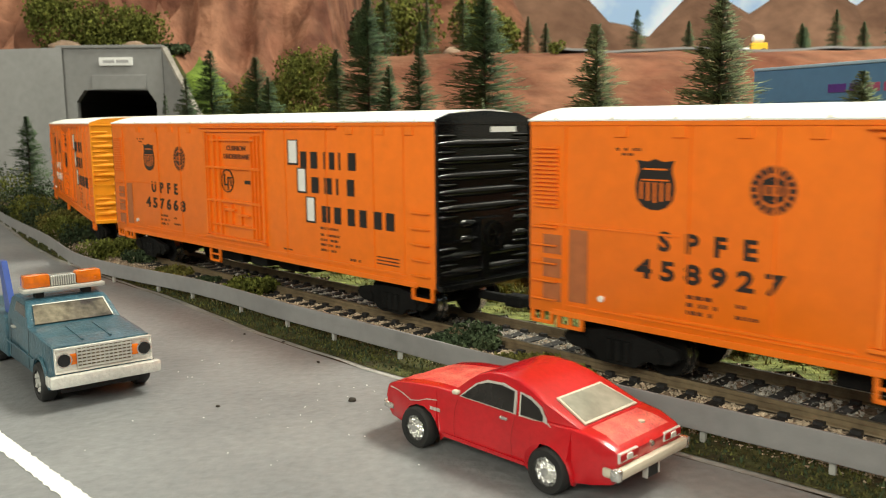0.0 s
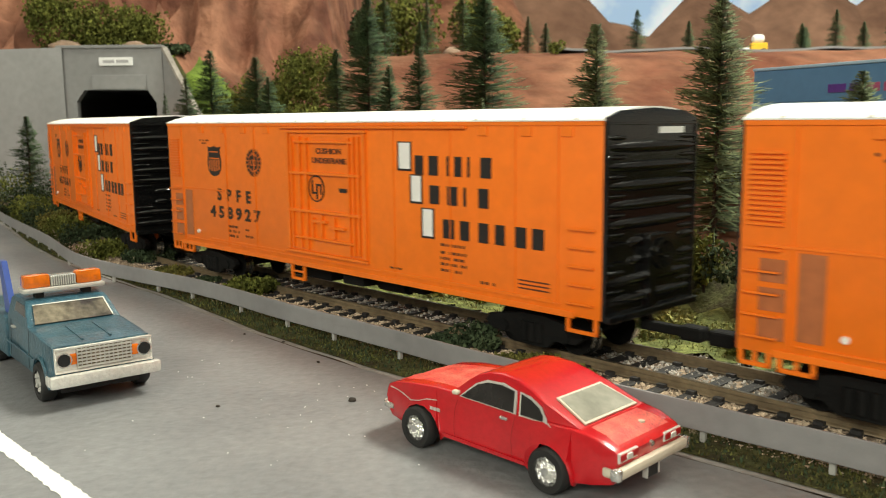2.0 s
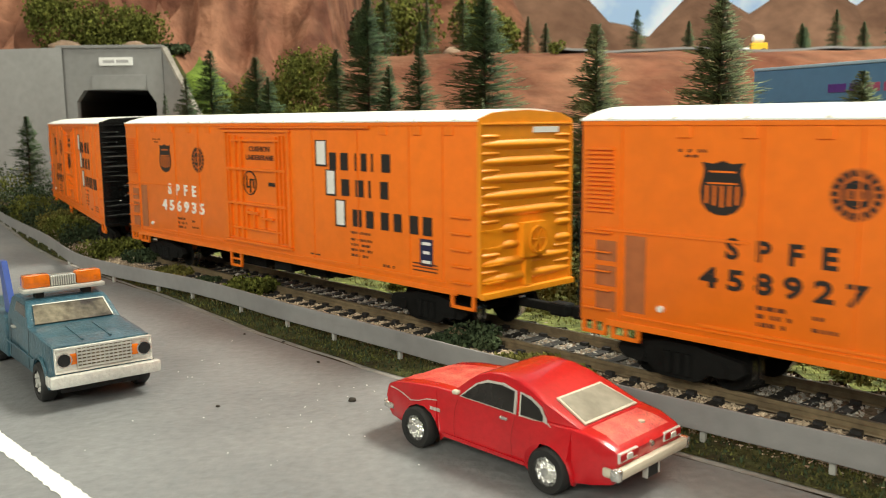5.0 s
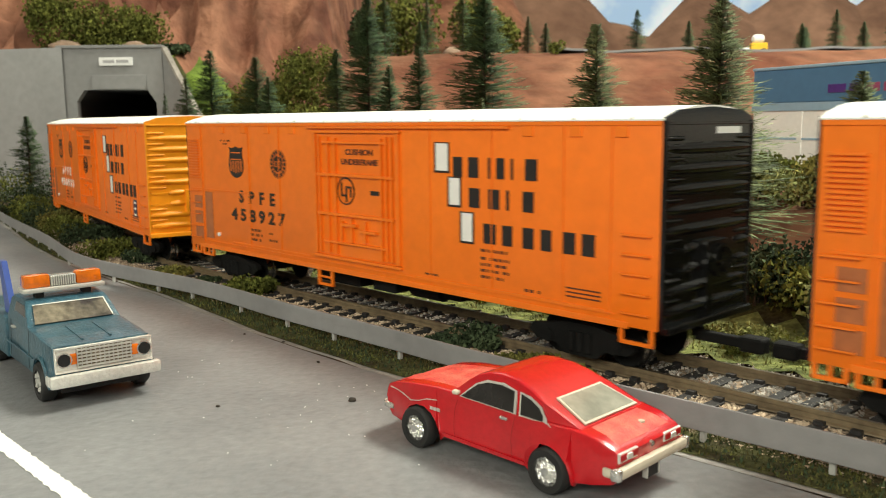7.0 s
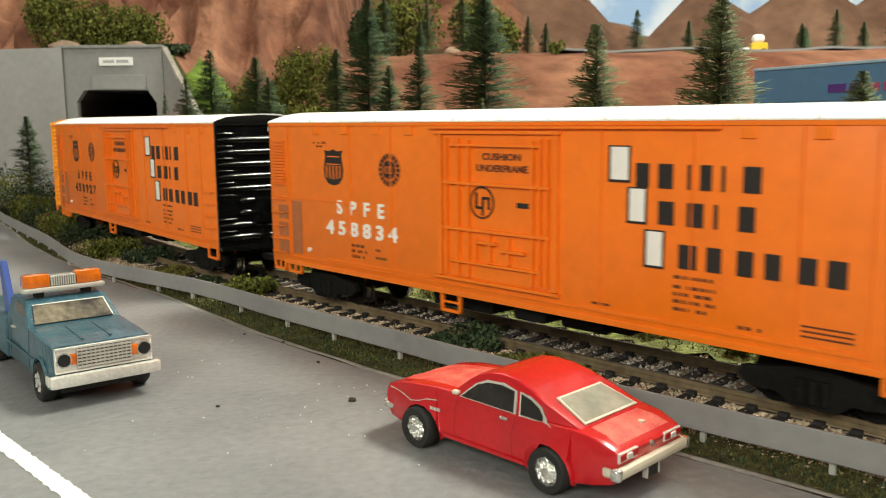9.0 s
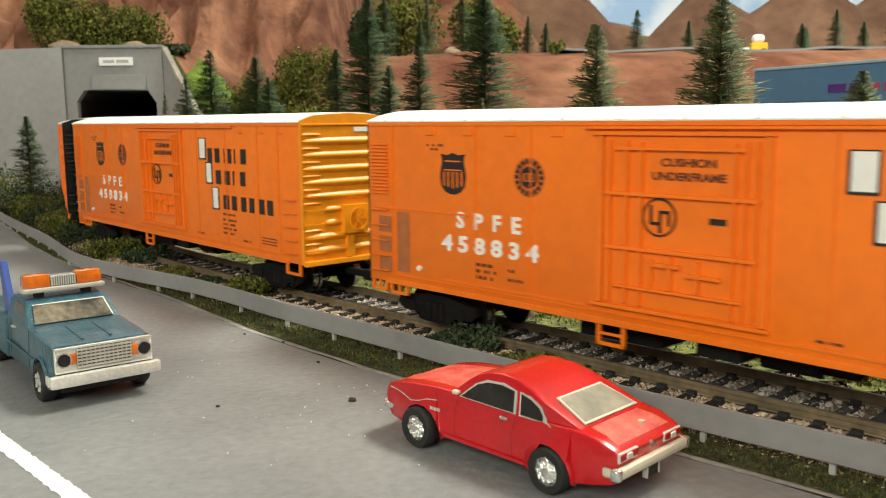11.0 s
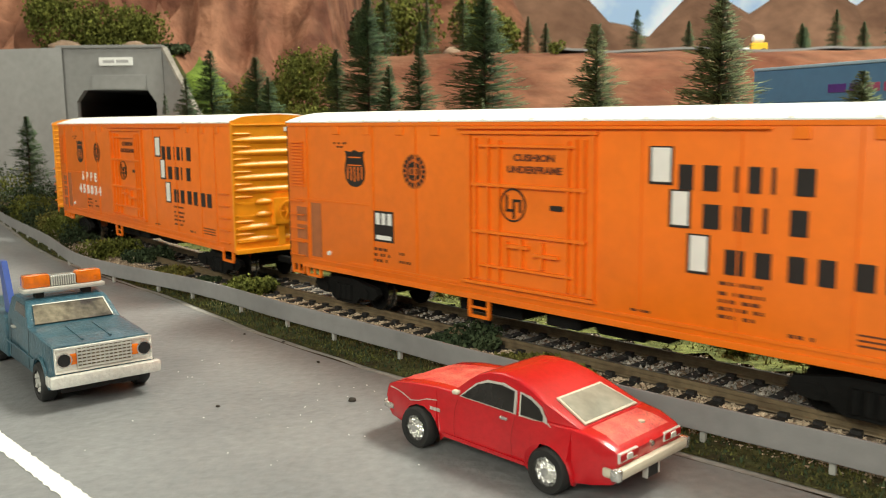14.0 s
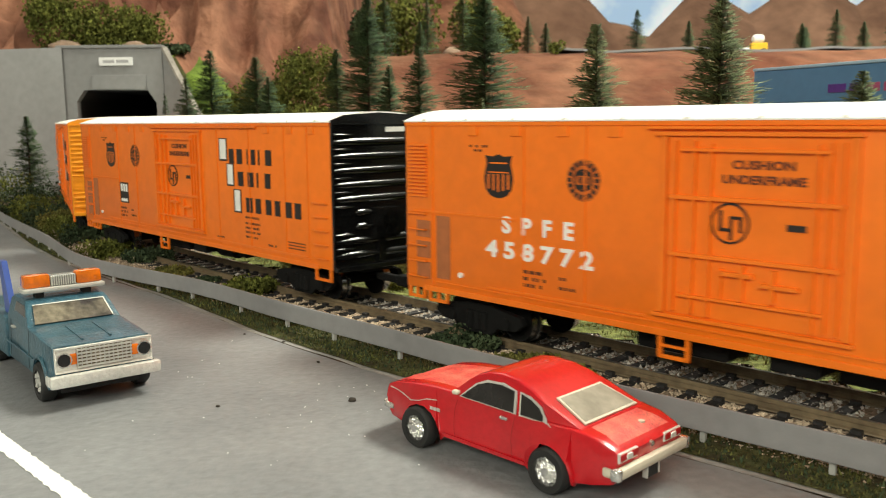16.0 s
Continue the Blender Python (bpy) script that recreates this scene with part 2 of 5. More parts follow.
# ---- the railway line: a straight, then a bend into the tunnel ----
HEAD = radians(-46.3405)
ALONG, AWAY = Vector((math.cos(HEAD), math.sin(HEAD))), Vector((-math.sin(HEAD), math.cos(HEAD)))
ORIGIN = Vector((127.60, 119.57))
BEND, RADIUS, INNER = -302.0, 698.0, -831.0
RAIL_Z = 5.0


def line(s):
    """The middle of the track s millimetres along, and its direction."""
    if s >= BEND:
        return ORIGIN + ALONG * s, ALONG
    th = (BEND - max(s, INNER)) / RADIUS
    c = ORIGIN + ALONG * BEND + AWAY * RADIUS
    p = c - AWAY * RADIUS * math.cos(th) - ALONG * RADIUS * math.sin(th)
    d = ALONG * math.cos(th) - AWAY * math.sin(th)
    return p + d * min(0.0, s - INNER), d


def beside(s, off):
    p, d = line(s)
    return p + Vector((-d.y, d.x)) * off


def strip(bm, stations, profile):
    """A ribbon along the line: profile rows are (off, z)."""
    rows = []
    for s in stations:
        rows.append([bm.verts.new((*beside(s, o), z)) for o, z in profile])
    for a, b in zip(rows, rows[1:]):
        for i in range(len(profile) - 1):
            bm.faces.new((a[i], b[i], b[i + 1], a[i + 1]))
    bmesh.ops.recalc_face_normals(bm, faces=bm.faces)
    return bm


STATIONS = [1600, 1200, 800, 500, 300] + [200 - 12 * i for i in range(90)] + [-900, -1100, -1500, -2000, -2100]


def track_off(x, y):
    """Signed distance from the line, positive on its far side."""
    c = ORIGIN + ALONG * BEND + AWAY * RADIUS
    p = Vector((x, y))
    if (p - ORIGIN).dot(ALONG) >= BEND:
        return (p - ORIGIN).dot(AWAY)
    return RADIUS - (p - c).length


def mix(a, b, k):
    return a + (b - a) * k


def ramp(v, rows):
    if v <= rows[0][0]:
        return rows[0][1]
    for (a, p), (b, q) in zip(rows, rows[1:]):
        if v <= b:
            k = (v - a) / (b - a)
            return mix(p, q, k * k * (3 - 2 * k))
    return rows[-1][1]


# ---- ground and room ----
bm = bmesh.new()
box(bm, -1500, 2200, -1400, 2350, -30, -0.8)
tagged(part("ground", bm, SOIL), "brown layout base under the scenery", "ground", kind="structure")
for name, r, mat, label in (
        ("wall_north", (-2300, 3000, 2360, 2440, -900, 1750), PLASTER, "plain white painted room wall"),
        ("wall_south", (-2300, 3000, -1880, -1800, -900, 1750), PLASTER, "plain white painted room wall"),
        ("wall_west", (-2380, -2302, -1880, 2440, -900, 1750), PLASTER, "plain white painted room wall"),
        ("wall_east", (3002, 3080, -1880, 2440, -900, 1750), PLASTER, "plain white painted room wall"),
        ("ceiling", (-2380, 3080, -1880, 2440, 1752, 1800), PLASTER, "plain white painted ceiling"),
        ("floor", (-2380, 3080, -1880, 2440, -960, -902), ROOM_FLOOR, "grey room floor beneath the layout table")):
    tagged(part(name, boxes(r), mat), label, name.split("_")[0], kind="structure")
for x, y in ((-1350, -1250), (2050, -1250), (-1350, 2200), (2050, 2200)):
    tagged(part("table_leg", boxes((x - 40, x + 40, y - 40, y + 40, -902, -30), bevel=4), ROOM_FLOOR), "square grey leg under the layout table", "table leg", "legs of the layout table")
for x, y, z, w, l, e in LAMPS:
    lamp = thing("ceiling_lamp", pose(x, y, z), "white fluorescent lamp fixture hanging under the ceiling", "lamp", "ceiling lamps")
    a, b, top = w * 500, l * 500, 1752 - z * 1000
    part("housing", boxes((-a - 20, a + 20, -b - 20, b + 20, 12, 40)), PLASTER, lamp)
    part("stem", boxes((-15, 15, -15, 15, 40, top)), PLASTER, lamp)

# the road reaches the near edge of the layout
GUARD_LINE = [(-330, 640), (-268.8, 535.9), (-191.5, 423.4), (-144.2, 352), (-83.3, 296.2), (-47.6, 257.0), (-12.3, 220.2), (8.3, 198.4), (47.9, 159.6), (72.1, 137.2), (110, 98), (200, 2)]
EDGE_LINE = [(-345, 655), (-274.3, 545.7), (-201.4, 431.8), (-149, 363.3), (-95.2, 302.4), (-55.1, 251.5), (-26.9, 220.1), (-11.6, 204.7), (43.3, 153.4), (60.1, 137.1), (100, 95), (200, -12)]


def spline(rows, step):
    """A smooth line through the rows, in even steps."""
    out = []
    for i in range(len(rows) - 1):
        p0, p1, p2, p3 = (Vector(rows[max(0, min(len(rows) - 1, j))]) for j in (i - 1, i, i + 1, i + 2))
        n = max(2, int((p2 - p1).length / step))
        for k in range(n):
            t = k / n
            out.append(0.5 * ((2 * p1) + (p2 - p0) * t + (2 * p0 - 5 * p1 + 4 * p2 - p3) * t * t + (3 * p1 - p0 - 3 * p2 + p3) * t ** 3))
    out.append(Vector(rows[-1]))
    return out


def ribbon(line_points, left, right, z0, z1=None, wobble=0.0, seed=0.0):
    bm = bmesh.new()
    rows = []
    for i, p in enumerate(line_points):
        d = (line_points[min(i + 1, len(line_points) - 1)] - line_points[max(i - 1, 0)]).normalized()
        nrm = Vector((-d.y, d.x))
        w1, w2 = (wobble * noise.noise((i * 0.37 + seed, 1.7, 0)), wobble * noise.noise((i * 0.41, 9.2 + seed, 3))) if wobble else (0, 0)
        rows.append((bm.verts.new((*(p + nrm * (left + w1)), z0)), bm.verts.new((*(p + nrm * (right + w2)), z0 if z1 is None else z1))))
    for a, b in zip(rows, rows[1:]):
        bm.faces.new((a[0], b[0], b[1], a[1]))
    bmesh.ops.recalc_face_normals(bm, faces=bm.faces)
    if bm.faces[:][0].normal.z < 0:
        bmesh.ops.reverse_faces(bm, faces=bm.faces[:])
    return bm


edge = spline(EDGE_LINE, 8)
bm = bmesh.new()
far_side = [bm.verts.new((*p, 0)) for p in edge]
near_side = [bm.verts.new((*(p + Vector((-420, -330))), 0)) for p in edge]
for i in range(len(edge) - 1):
    bm.faces.new((far_side[i], far_side[i + 1], near_side[i + 1], near_side[i]))
bmesh.ops.recalc_face_normals(bm, faces=bm.faces)
if bm.faces[:][0].normal.z < 0:
    bmesh.ops.reverse_faces(bm, faces=bm.faces[:])
r = bmesh.ops.extrude_face_region(bm, geom=bm.faces[:])
for v in (g for g in r["geom"] if isinstance(g, bmesh.types.BMVert)):
    v.co.z -= 0.75
bmesh.ops.recalc_face_normals(bm, faces=bm.faces)
tagged(part("road", bm, ASPHALT), "smooth grey painted road with scuffs and faint stains", "road", kind="structure")
tagged(part("road_edge", ribbon(edge, -0.2, 2.2, 0.12, 0.05, 1.5), EDGE_PAINT), "pale worn dusty edge of the grey road", "road edge", kind="structure")
bm = ribbon([Vector((-150, 231.2)) + Vector((89.4, -93.05)) * k / 240 for k in range(0, 380)], -1.7, 1.7, 0.12, None, 0.5, 4.0)
tagged(part("road_line", bm, LINE_PAINT), "rough-edged white centre line painted on the road", "road marking", kind="structure")
# turf between the road and the line
tagged(part("verge", ribbon(edge, 1.6, 46, 0.25, 0.3, 0.5), TURF), "dark green turf verge beside the road", "grass", kind="structure")

# ---- ballast bed, ties and rails ----
bed = strip(bmesh.new(), STATIONS, [(-26, -0.6), (-17, 2.0), (17, 2.0), (27, -0.6)])
tagged(part("ballast_bed", bed, GRAVEL_BED), "brown bed under the ballast stones", "ballast", kind="structure")
track = thing("railway_track", Matrix(), "model railway track with dark ties and weathered rails", "track", kind="structure")
for off in (-8.25, 8.25):
    o = 1 if off > 0 else -1
    part("rail", strip(bmesh.new(), STATIONS, [(off - o * 0.5, 2.5), (off - o * 0.4, 2.8), (off + o * 0.12, 3.05), (off + o * 0.12, 3.9), (off, 4.1), (off, 4.97), (off + o * 0.95, 4.97), (off + o * 0.95, 4.1), (off + o * 0.8, 3.9), (off + o * 0.8, 3.05), (off + o * 1.4, 2.8), (off + o * 1.5, 2.5)]), RAIL_SIDE, track, "weathered brown rail")
    part("rail_head", strip(bmesh.new(), STATIONS, [(off + o * 0.1, 4.985), (off + o * 0.85, 4.985)]), RAIL_TOP, track, "worn bright top of the rail")
tie = boxes((-1.4, 1.4, -15, 15, 0.8, 2.5), bevel=0.15)
for o in (-8.7, 8.7):
    for k in (-1, 1):
        box(tie, -1.0, 1.0, o + k * 1.75 - 0.65, o + k * 1.75 + 0.65, 2.45, 3.25)
tie_first = part("tie", tie, TIE, track)
tie_mesh = tie_first.data
rng = random.Random(3)
n = 0
for i in range(135):
    s = 130 - 6.9 * i
    p, d = line(s)
    m = at(p.x + rng.uniform(-0.2, 0.2), p.y, 0, math.degrees(math.atan2(d.y, d.x)) + rng.uniform(-0.8, 0.8))
    if n == 0:
        tie_first.matrix_basis = m
    else:
        again("tie", tie_mesh, track, m)
    n += 1
rest = bmesh.new()
for i in range(210):
    s = 136.9 + 6.9 * i
    p, d = line(s)
    a = Vector((d.x, d.y, 0)), Vector((-d.y, d.x, 0))
    vs = [rest.verts.new((*(p + d * x + Vector((-d.y, d.x)) * y), z)) for z in (0.8, 2.5) for x, y in ((-1.4, -15), (1.4, -15), (1.4, 15), (-1.4, 15))]
    for f in ((4, 5, 6, 7), (0, 1, 5, 4), (1, 2, 6, 5), (2, 3, 7, 6), (3, 0, 4, 7)):
        rest.faces.new([vs[j] for j in f])
tagged(part("tie_run", rest, TIE, track), kind="stuff")


def stones(count, place, size, seed):
    """Loose angular stones as one mesh."""
    rg = random.Random(seed)
    verts, faces = [], []
    base = [(1, 0, 0), (-1, 0, 0), (0, 1, 0), (0, -1, 0), (0, 0, 1), (0, 0, -1)]
    tri = [(0, 2, 4), (2, 1, 4), (1, 3, 4), (3, 0, 4), (2, 0, 5), (1, 2, 5), (3, 1, 5), (0, 3, 5)]
    for _ in range(count):
        x, y, z = place(rg)
        r = size * rg.uniform(0.55, 1.35)
        e = Euler((rg.uniform(0, 6), rg.uniform(0, 6), rg.uniform(0, 6))).to_matrix()
        k = len(verts)
        for b in base:
            v = e @ Vector((b[0] * rg.uniform(0.6, 1.2), b[1] * rg.uniform(0.6, 1.2), b[2] * rg.uniform(0.5, 1.0)))
            verts.append(((x + v.x * r) * MM, (y + v.y * r) * MM, (z + v.z * r) * MM))
        faces += [(a + k, b + k, c + k) for a, b, c in tri]
    me = bpy.data.meshes.new("stones")
    me.from_pydata(verts, [], faces)
    return me


def mesh_thing(name, me, mat, label, category, kind="", group=""):
    me.materials.append(mat)
    return tagged(new(name, me), label, category, group, kind)


def ballast_spot(lo, hi, top, s0=150, s1=-760):
    def spot(rg):
        s, o = rg.uniform(s1, s0), rg.uniform(lo, hi)
        if rg.random() < 0.45:
            s = rg.uniform(-260, s0)
        z = top if abs(o) < 16 else max(-0.2, top - (abs(o) - 16) * 0.24)
        x, y = beside(s, o)
        return x, y, z + rg.uniform(-0.25, 0.3)
    return spot


mesh_thing("ballast_shoulder", stones(26000, ballast_spot(-27, -9.5, 1.9), 0.5, 11), STONE, "tan crushed stone ballast along the ties", "ballast", "stuff")
mesh_thing("ballast_middle", stones(15000, ballast_spot(-8, 16, 2.0), 0.58, 12), STONE_GREY, "grey crushed stone ballast between the rails", "ballast", "stuff")
mesh_thing("ballast_far", stones(7000, ballast_spot(10, 28, 1.9), 0.55, 13), STONE_GREY, "grey crushed stone ballast along the ties", "ballast", "stuff")

# ---- guardrail beside the road ----
gl = spline(GUARD_LINE, 7)
rail = thing("guardrail", Matrix(), "long grey painted guardrail on thin pale posts", "guardrail")
bm = bmesh.new()
rows = []
PROFILE = [(0.0, 8.0), (-0.1, 7.9), (-0.14, 6.4), (0.0, 5.4), (-0.14, 4.2), (-0.1, 2.8), (0.0, 2.7)]
PROFILE = PROFILE + [(o + 0.4, z) for o, z in PROFILE[::-1]]
for i, p in enumerate(gl):
    d = (gl[min(i + 1, len(gl) - 1)] - gl[max(i - 1, 0)]).normalized()
    nrm = Vector((-d.y, d.x))
    rows.append([bm.verts.new((*(p + nrm * o), z)) for o, z in PROFILE])
for a, b in zip(rows, rows[1:]):
    for i in range(len(PROFILE)):
        j = (i + 1) % len(PROFILE)
        bm.faces.new((a[i], b[i], b[j], a[j]))
bm.faces.new(rows[0]), bm.faces.new(rows[-1][::-1])
bmesh.ops.recalc_face_normals(bm, faces=bm.faces)
part("beam", bm, GUARD, rail, "flat grey guardrail beam", smooth=30)
run, nxt, post_mesh = 0.0, 6.0, None
for a, b in zip(gl, gl[1:]):
    run += (b - a).length
    if run > nxt:
        nxt += 27.5
        d = (b - a).normalized()
        m = at(b.x - d.y * 0.9, b.y + d.x * 0.9, 0, math.degrees(math.atan2(d.y, d.x)))
        if post_mesh is None:
            post_mesh = part("post", boxes((-0.55, 0.55, 0.1, 1.1, 0.0, 7.2), bevel=0.12), POST, rail, at=m).data
        else:
            again("post", post_mesh, rail, m)


# ---- refrigerator cars ----
LEN, WID, SILL, EAVE = 200.0, 36.3, 11.6, 55.4
HL, HW = LEN / 2, WID / 2
SIDE = -HW
BOGIE = 76.5


def on_side(bm):
    """Moves a drawing from x, z to just proud of the near side of a car."""
    bmesh.ops.translate(bm, verts=bm.verts, vec=(0, SIDE - 0.05, 0))
    return bm


def plates(rows, deep=0.3):
    """Raised bars on the near side: x0, x1, z0, z1."""
    return boxes(*[(a, b, SIDE - deep, SIDE + 0.1, c, d) for a, b, c, d in rows])


def disc_ring(cx, cz, r0, r1, seg=28, deep=0.25):
    bm = bmesh.new()
    a = [[bm.verts.new((cx + r * math.cos(2 * math.pi * k / seg), SIDE - d, cz + r * math.sin(2 * math.pi * k / seg))) for k in range(seg)] for r, d in ((r0, deep), (r1, deep), (r1, -0.05))]
    for p, q in zip(a, a[1:]):
        for k in range(seg):
            bm.faces.new((p[k], p[(k + 1) % seg], q[(k + 1) % seg], q[k]))
    bmesh.ops.recalc_face_normals(bm, faces=bm.faces)
    return bm


def shield(cx, z0, z1, w):
    """A badge outline with a pointed foot and a scalloped head."""
    h = z1 - z0
    o = [(-0.47, 0.97), (-0.2, 0.94), (0, 1.0), (0.2, 0.94), (0.47, 0.97), (0.42, 0.86), (0.42, 0.74), (0.47, 0.6), (0.5, 0.42), (0.45, 0.2), (0.3, 0.06), (0.1, 0), (-0.1, 0), (-0.3, 0.06), (-0.45, 0.2), (-0.5, 0.42), (-0.47, 0.6), (-0.42, 0.74), (-0.42, 0.86)]
    return prism(bmesh.new(), [(cx + a * w, z0 + b * h) for a, b in o], SIDE - 0.12, SIDE + 0.05)


STOCK = {}


def stock(key, make):
    """One mesh for all cars, drawn when first asked for."""
    if key not in STOCK:
        bm = make()
        bm.transform(Matrix.Scale(MM, 4))
        me = bpy.data.meshes.new(key)
        bm.to_mesh(me)
        bm.free()
        STOCK[key] = me
    return STOCK[key]


def fit(name, key, make, mat, parent, label="", smooth=0, m=None):
    me = stock(key, make)
    if not me.materials:
        me.materials.append(mat)
        if smooth:
            for p in me.polygons:
                p.use_smooth = True
            me.set_sharp_from_angle(angle=radians(smooth))
    ob = new(name, me)
    ob.parent = parent
    if m is not None:
        ob.matrix_basis = m
    return tagged(ob, label)


def fit_each(name, key, rows, deep, mat, parent, label="", bevel=0.0):
    """One part for each raised bar on the near side: x0, x1, z0, z1."""
    for i, (a, b, c, d) in enumerate(rows):
        w, h = b - a, d - c
        fit(name, "%s_%.2f_%.2f_%.2f" % (key, w, h, deep), lambda: boxes((0, w, SIDE - deep, SIDE + 0.1, 0, h), bevel=bevel), mat, parent, label, 0, at(a, 0, c))


def car_body():
    return boxes((-HL + 0.6, HL - 0.6, -HW, HW, SILL, EAVE), bevel=0.25)


def car_roof():
    n = 10
    o = [(-HW - 0.3, EAVE)] + [(-HW - 0.3 + (2 * HW + 0.6) * k / n, EAVE + 0.35 + 2.9 * (1 - abs(2 * k / n - 1) ** 2.4)) for k in range(n + 1)] + [(HW + 0.3, EAVE)]
    bm = bmesh.new()
    rows = [[bm.verts.new((x, y, z)) for y, z in o] for x in (-HL + 0.3, HL - 0.3)]
    m = len(o)
    for i in range(m):
        bm.faces.new((rows[0][i], rows[0][(i + 1) % m], rows[1][(i + 1) % m], rows[1][i]))
    bm.faces.new(rows[0]), bm.faces.new(rows[1])
    bmesh.ops.recalc_face_normals(bm, faces=bm.faces)
    return bm


def car_end():
    """The end wall at the trailing side, with its arched head."""
    o = [(-HW + 0.1, SILL), (HW - 0.1, SILL), (HW - 0.1, EAVE + 0.6), (HW - 5, EAVE + 2.2), (0, EAVE + 2.9), (-HW + 5, EAVE + 2.2), (-HW + 0.1, EAVE + 0.6)]
    bm = bmesh.new()
    prism(bm, o, HL - 0.7, HL)
    bm.transform(Matrix(((0, 1, 0, 0), (1, 0, 0, 0), (0, 0, 1, 0), (0, 0, 0, 1))))
    bmesh.ops.recalc_face_normals(bm, faces=bm.faces)
    return bm


def end_rib(y0, y1, tall, proud):
    """A pressed rib with a rounded crest that swells to its middle."""
    bm = bmesh.new()
    n, m = 14, 8
    rows = []
    for i in range(n + 1):
        g = math.sin(math.pi * min(1.0, max(0.0, i / n))) ** 0.32
        half = tall * (0.22 + 0.78 * g)
        rows.append([bm.verts.new((HL - 0.05 + (0.12 + proud * g) * math.sin(math.pi * k / m) ** 1.05, y0 + (y1 - y0) * i / n, half * (2 * k / m - 1))) for k in range(m + 1)])
    for a, b in zip(rows, rows[1:]):
        for i in range(m):
            bm.faces.new((a[i], b[i], b[i + 1], a[i + 1]))
    bmesh.ops.recalc_face_normals(bm, faces=bm.faces)
    return bm


def end_rung():
    return boxes((HL + 1.2, HL + 1.5, -HW + 1.0, -HW + 7.5, 0, 0.35), (HL - 0.1, HL + 1.3, -HW + 1.0, -HW + 1.35, 0, 0.35), (HL - 0.1, HL + 1.3, -HW + 7.15, -HW + 7.5, 0, 0.35))


def side_rung():
    return boxes((0, 7, SIDE - 1.0, SIDE - 0.7, 0, 0.32), (0, 0.3, SIDE - 0.8, SIDE + 0.1, 0, 0.32), (6.7, 7, SIDE - 0.8, SIDE + 0.1, 0, 0.32))


def stirrup(w, drop):
    return boxes((0, w, SIDE, SIDE + 0.9, SILL - drop, SILL - drop + 0.8), (0, 0.9, SIDE, SIDE + 0.9, SILL - drop, SILL + 0.2), (w - 0.9, w, SIDE, SIDE + 0.9, SILL - drop, SILL + 0.2), *([(0.5, w - 0.5, SIDE + 0.1, SIDE + 0.8, SILL - drop * 0.5 - 0.2, SILL - drop * 0.5 + 0.4)] if drop > 4 else [(w / 2 - 0.4, w / 2 + 0.4, SIDE + 0.1, SIDE + 0.8, SILL - drop, SILL)] if w < 8.2 else []), bevel=0.12)


DOOR_FRAME = [(-22, 19, 52.4, 53.2), (-22, 19, 15.4, 16.2), (-20.6, -19.2, 16.4, 52.3), (17.2, 18.6, 16.4, 52.3), (-24, 58, 53.7, 54.3)]
DOOR_RAILS = [(-18.5, 16.5, 39.9, 40.7), (-18.5, 16.5, 28.4, 29.2), (-16, 14, 20.2, 20.8), (-16, 14, 49.4, 50.0)]
DOOR_RODS = [(-17.4, -16.9, 17.2, 51.4), (-13.2, -12.7, 17.2, 51.4), (13.4, 13.9, 17.2, 51.4), (15.6, 16.1, 17.2, 51.4), (-9.6, -9.1, 17, 51), (11.2, 11.7, 17, 51)]
DOOR_GEAR = [(-7, 0, 25.6, 26.4), (-2.6, -1.8, 21, 28), (1.5, 9, 24.2, 24.9), (3.6, 4.4, 21.4, 27.6), (-7, -6.4, 20.8, 27)]
GRILLE = [(-97.8, -91.0, 36 + 0.95 * k, 36.5 + 0.95 * k) for k in range(15)]
SEAMS = [(x, x + 0.28, SILL + 1.6, EAVE - 1.2) for x in (-89.2, -58, -40, 30, 52, 74, 87)] + [(-96, -60, 32.0, 32.5), (-70, -24, 14.6, 15.1), (24, 86, 14.0, 14.5), (-88, 88, SILL + 2.2, SILL + 2.5)]
CLIPS = [(x, x + 3.2, EAVE - 3.4, EAVE - 1.1) for x in (-76, -62, -48, -34, 62, 76, 88)]


def small_writing():
    """Rows of tiny unreadable writing, and three louvre lines, as plain bars."""
    rg = random.Random(5)
    rows = []
    for x0, x1, zs, h in ((-58, -50.5, (19.8, 18.2, 16.6), 0.8), (-47, -45, (19.4,), 0.7), (-47, -41.6, (17.2,), 0.7), (48.4, 57.8, (23.6, 21.6, 20.1, 18.6, 17.0), 0.7), (62.8, 68.2, (15.4,), 0.7), (-75.5, -69.3, (49.2,), 0.6), (-16.8, -4.0, (23.8, 22.2, 20.6), 0.7), (28, 33, (15.4,), 0.5), (-74, -71, (48.2,), 0.5)):
        for z in zs:
            x = x0
            while x < x1 - 0.4:
                w = min(rg.choice((0.7, 1.1, 1.6)), x1 - x)
                rows.append((x, x + w, z, z + h))
                x += w + rg.choice((0.4, 0.5, 1.4))
    # the louvre lines at the lower right, drawn as ink bars
    for k in range(3):
        rows.append((75.2, 84.8, 16.0 + k * 0.95, 16.0 + k * 0.95 + 0.35))
    return rows


BIG = [(32.4, 38.2, 43.0, 50.2), (37.3, 42.4, 34.5, 41.6), (41.7, 46.8, 25.6, 33.0)]
ROWS = [((36.9, 40.4), (42.3, 46.0), (49.0, 50.0), (51.8, 54.6), (56.4, 57.4), (60.9, 64.8), (41.6, 46.9)),
        ((42.5, 46.4), (49.1, 53.0), (55.0, 56.1), (60.2, 63.8), (34.2, 39.3)),
        ((47.5, 51.8), (53.7, 57.2), (60.2, 63.8), (65.8, 69.2), (72.3, 76.0), (77.6, 81.4), (25.6, 30.8))]


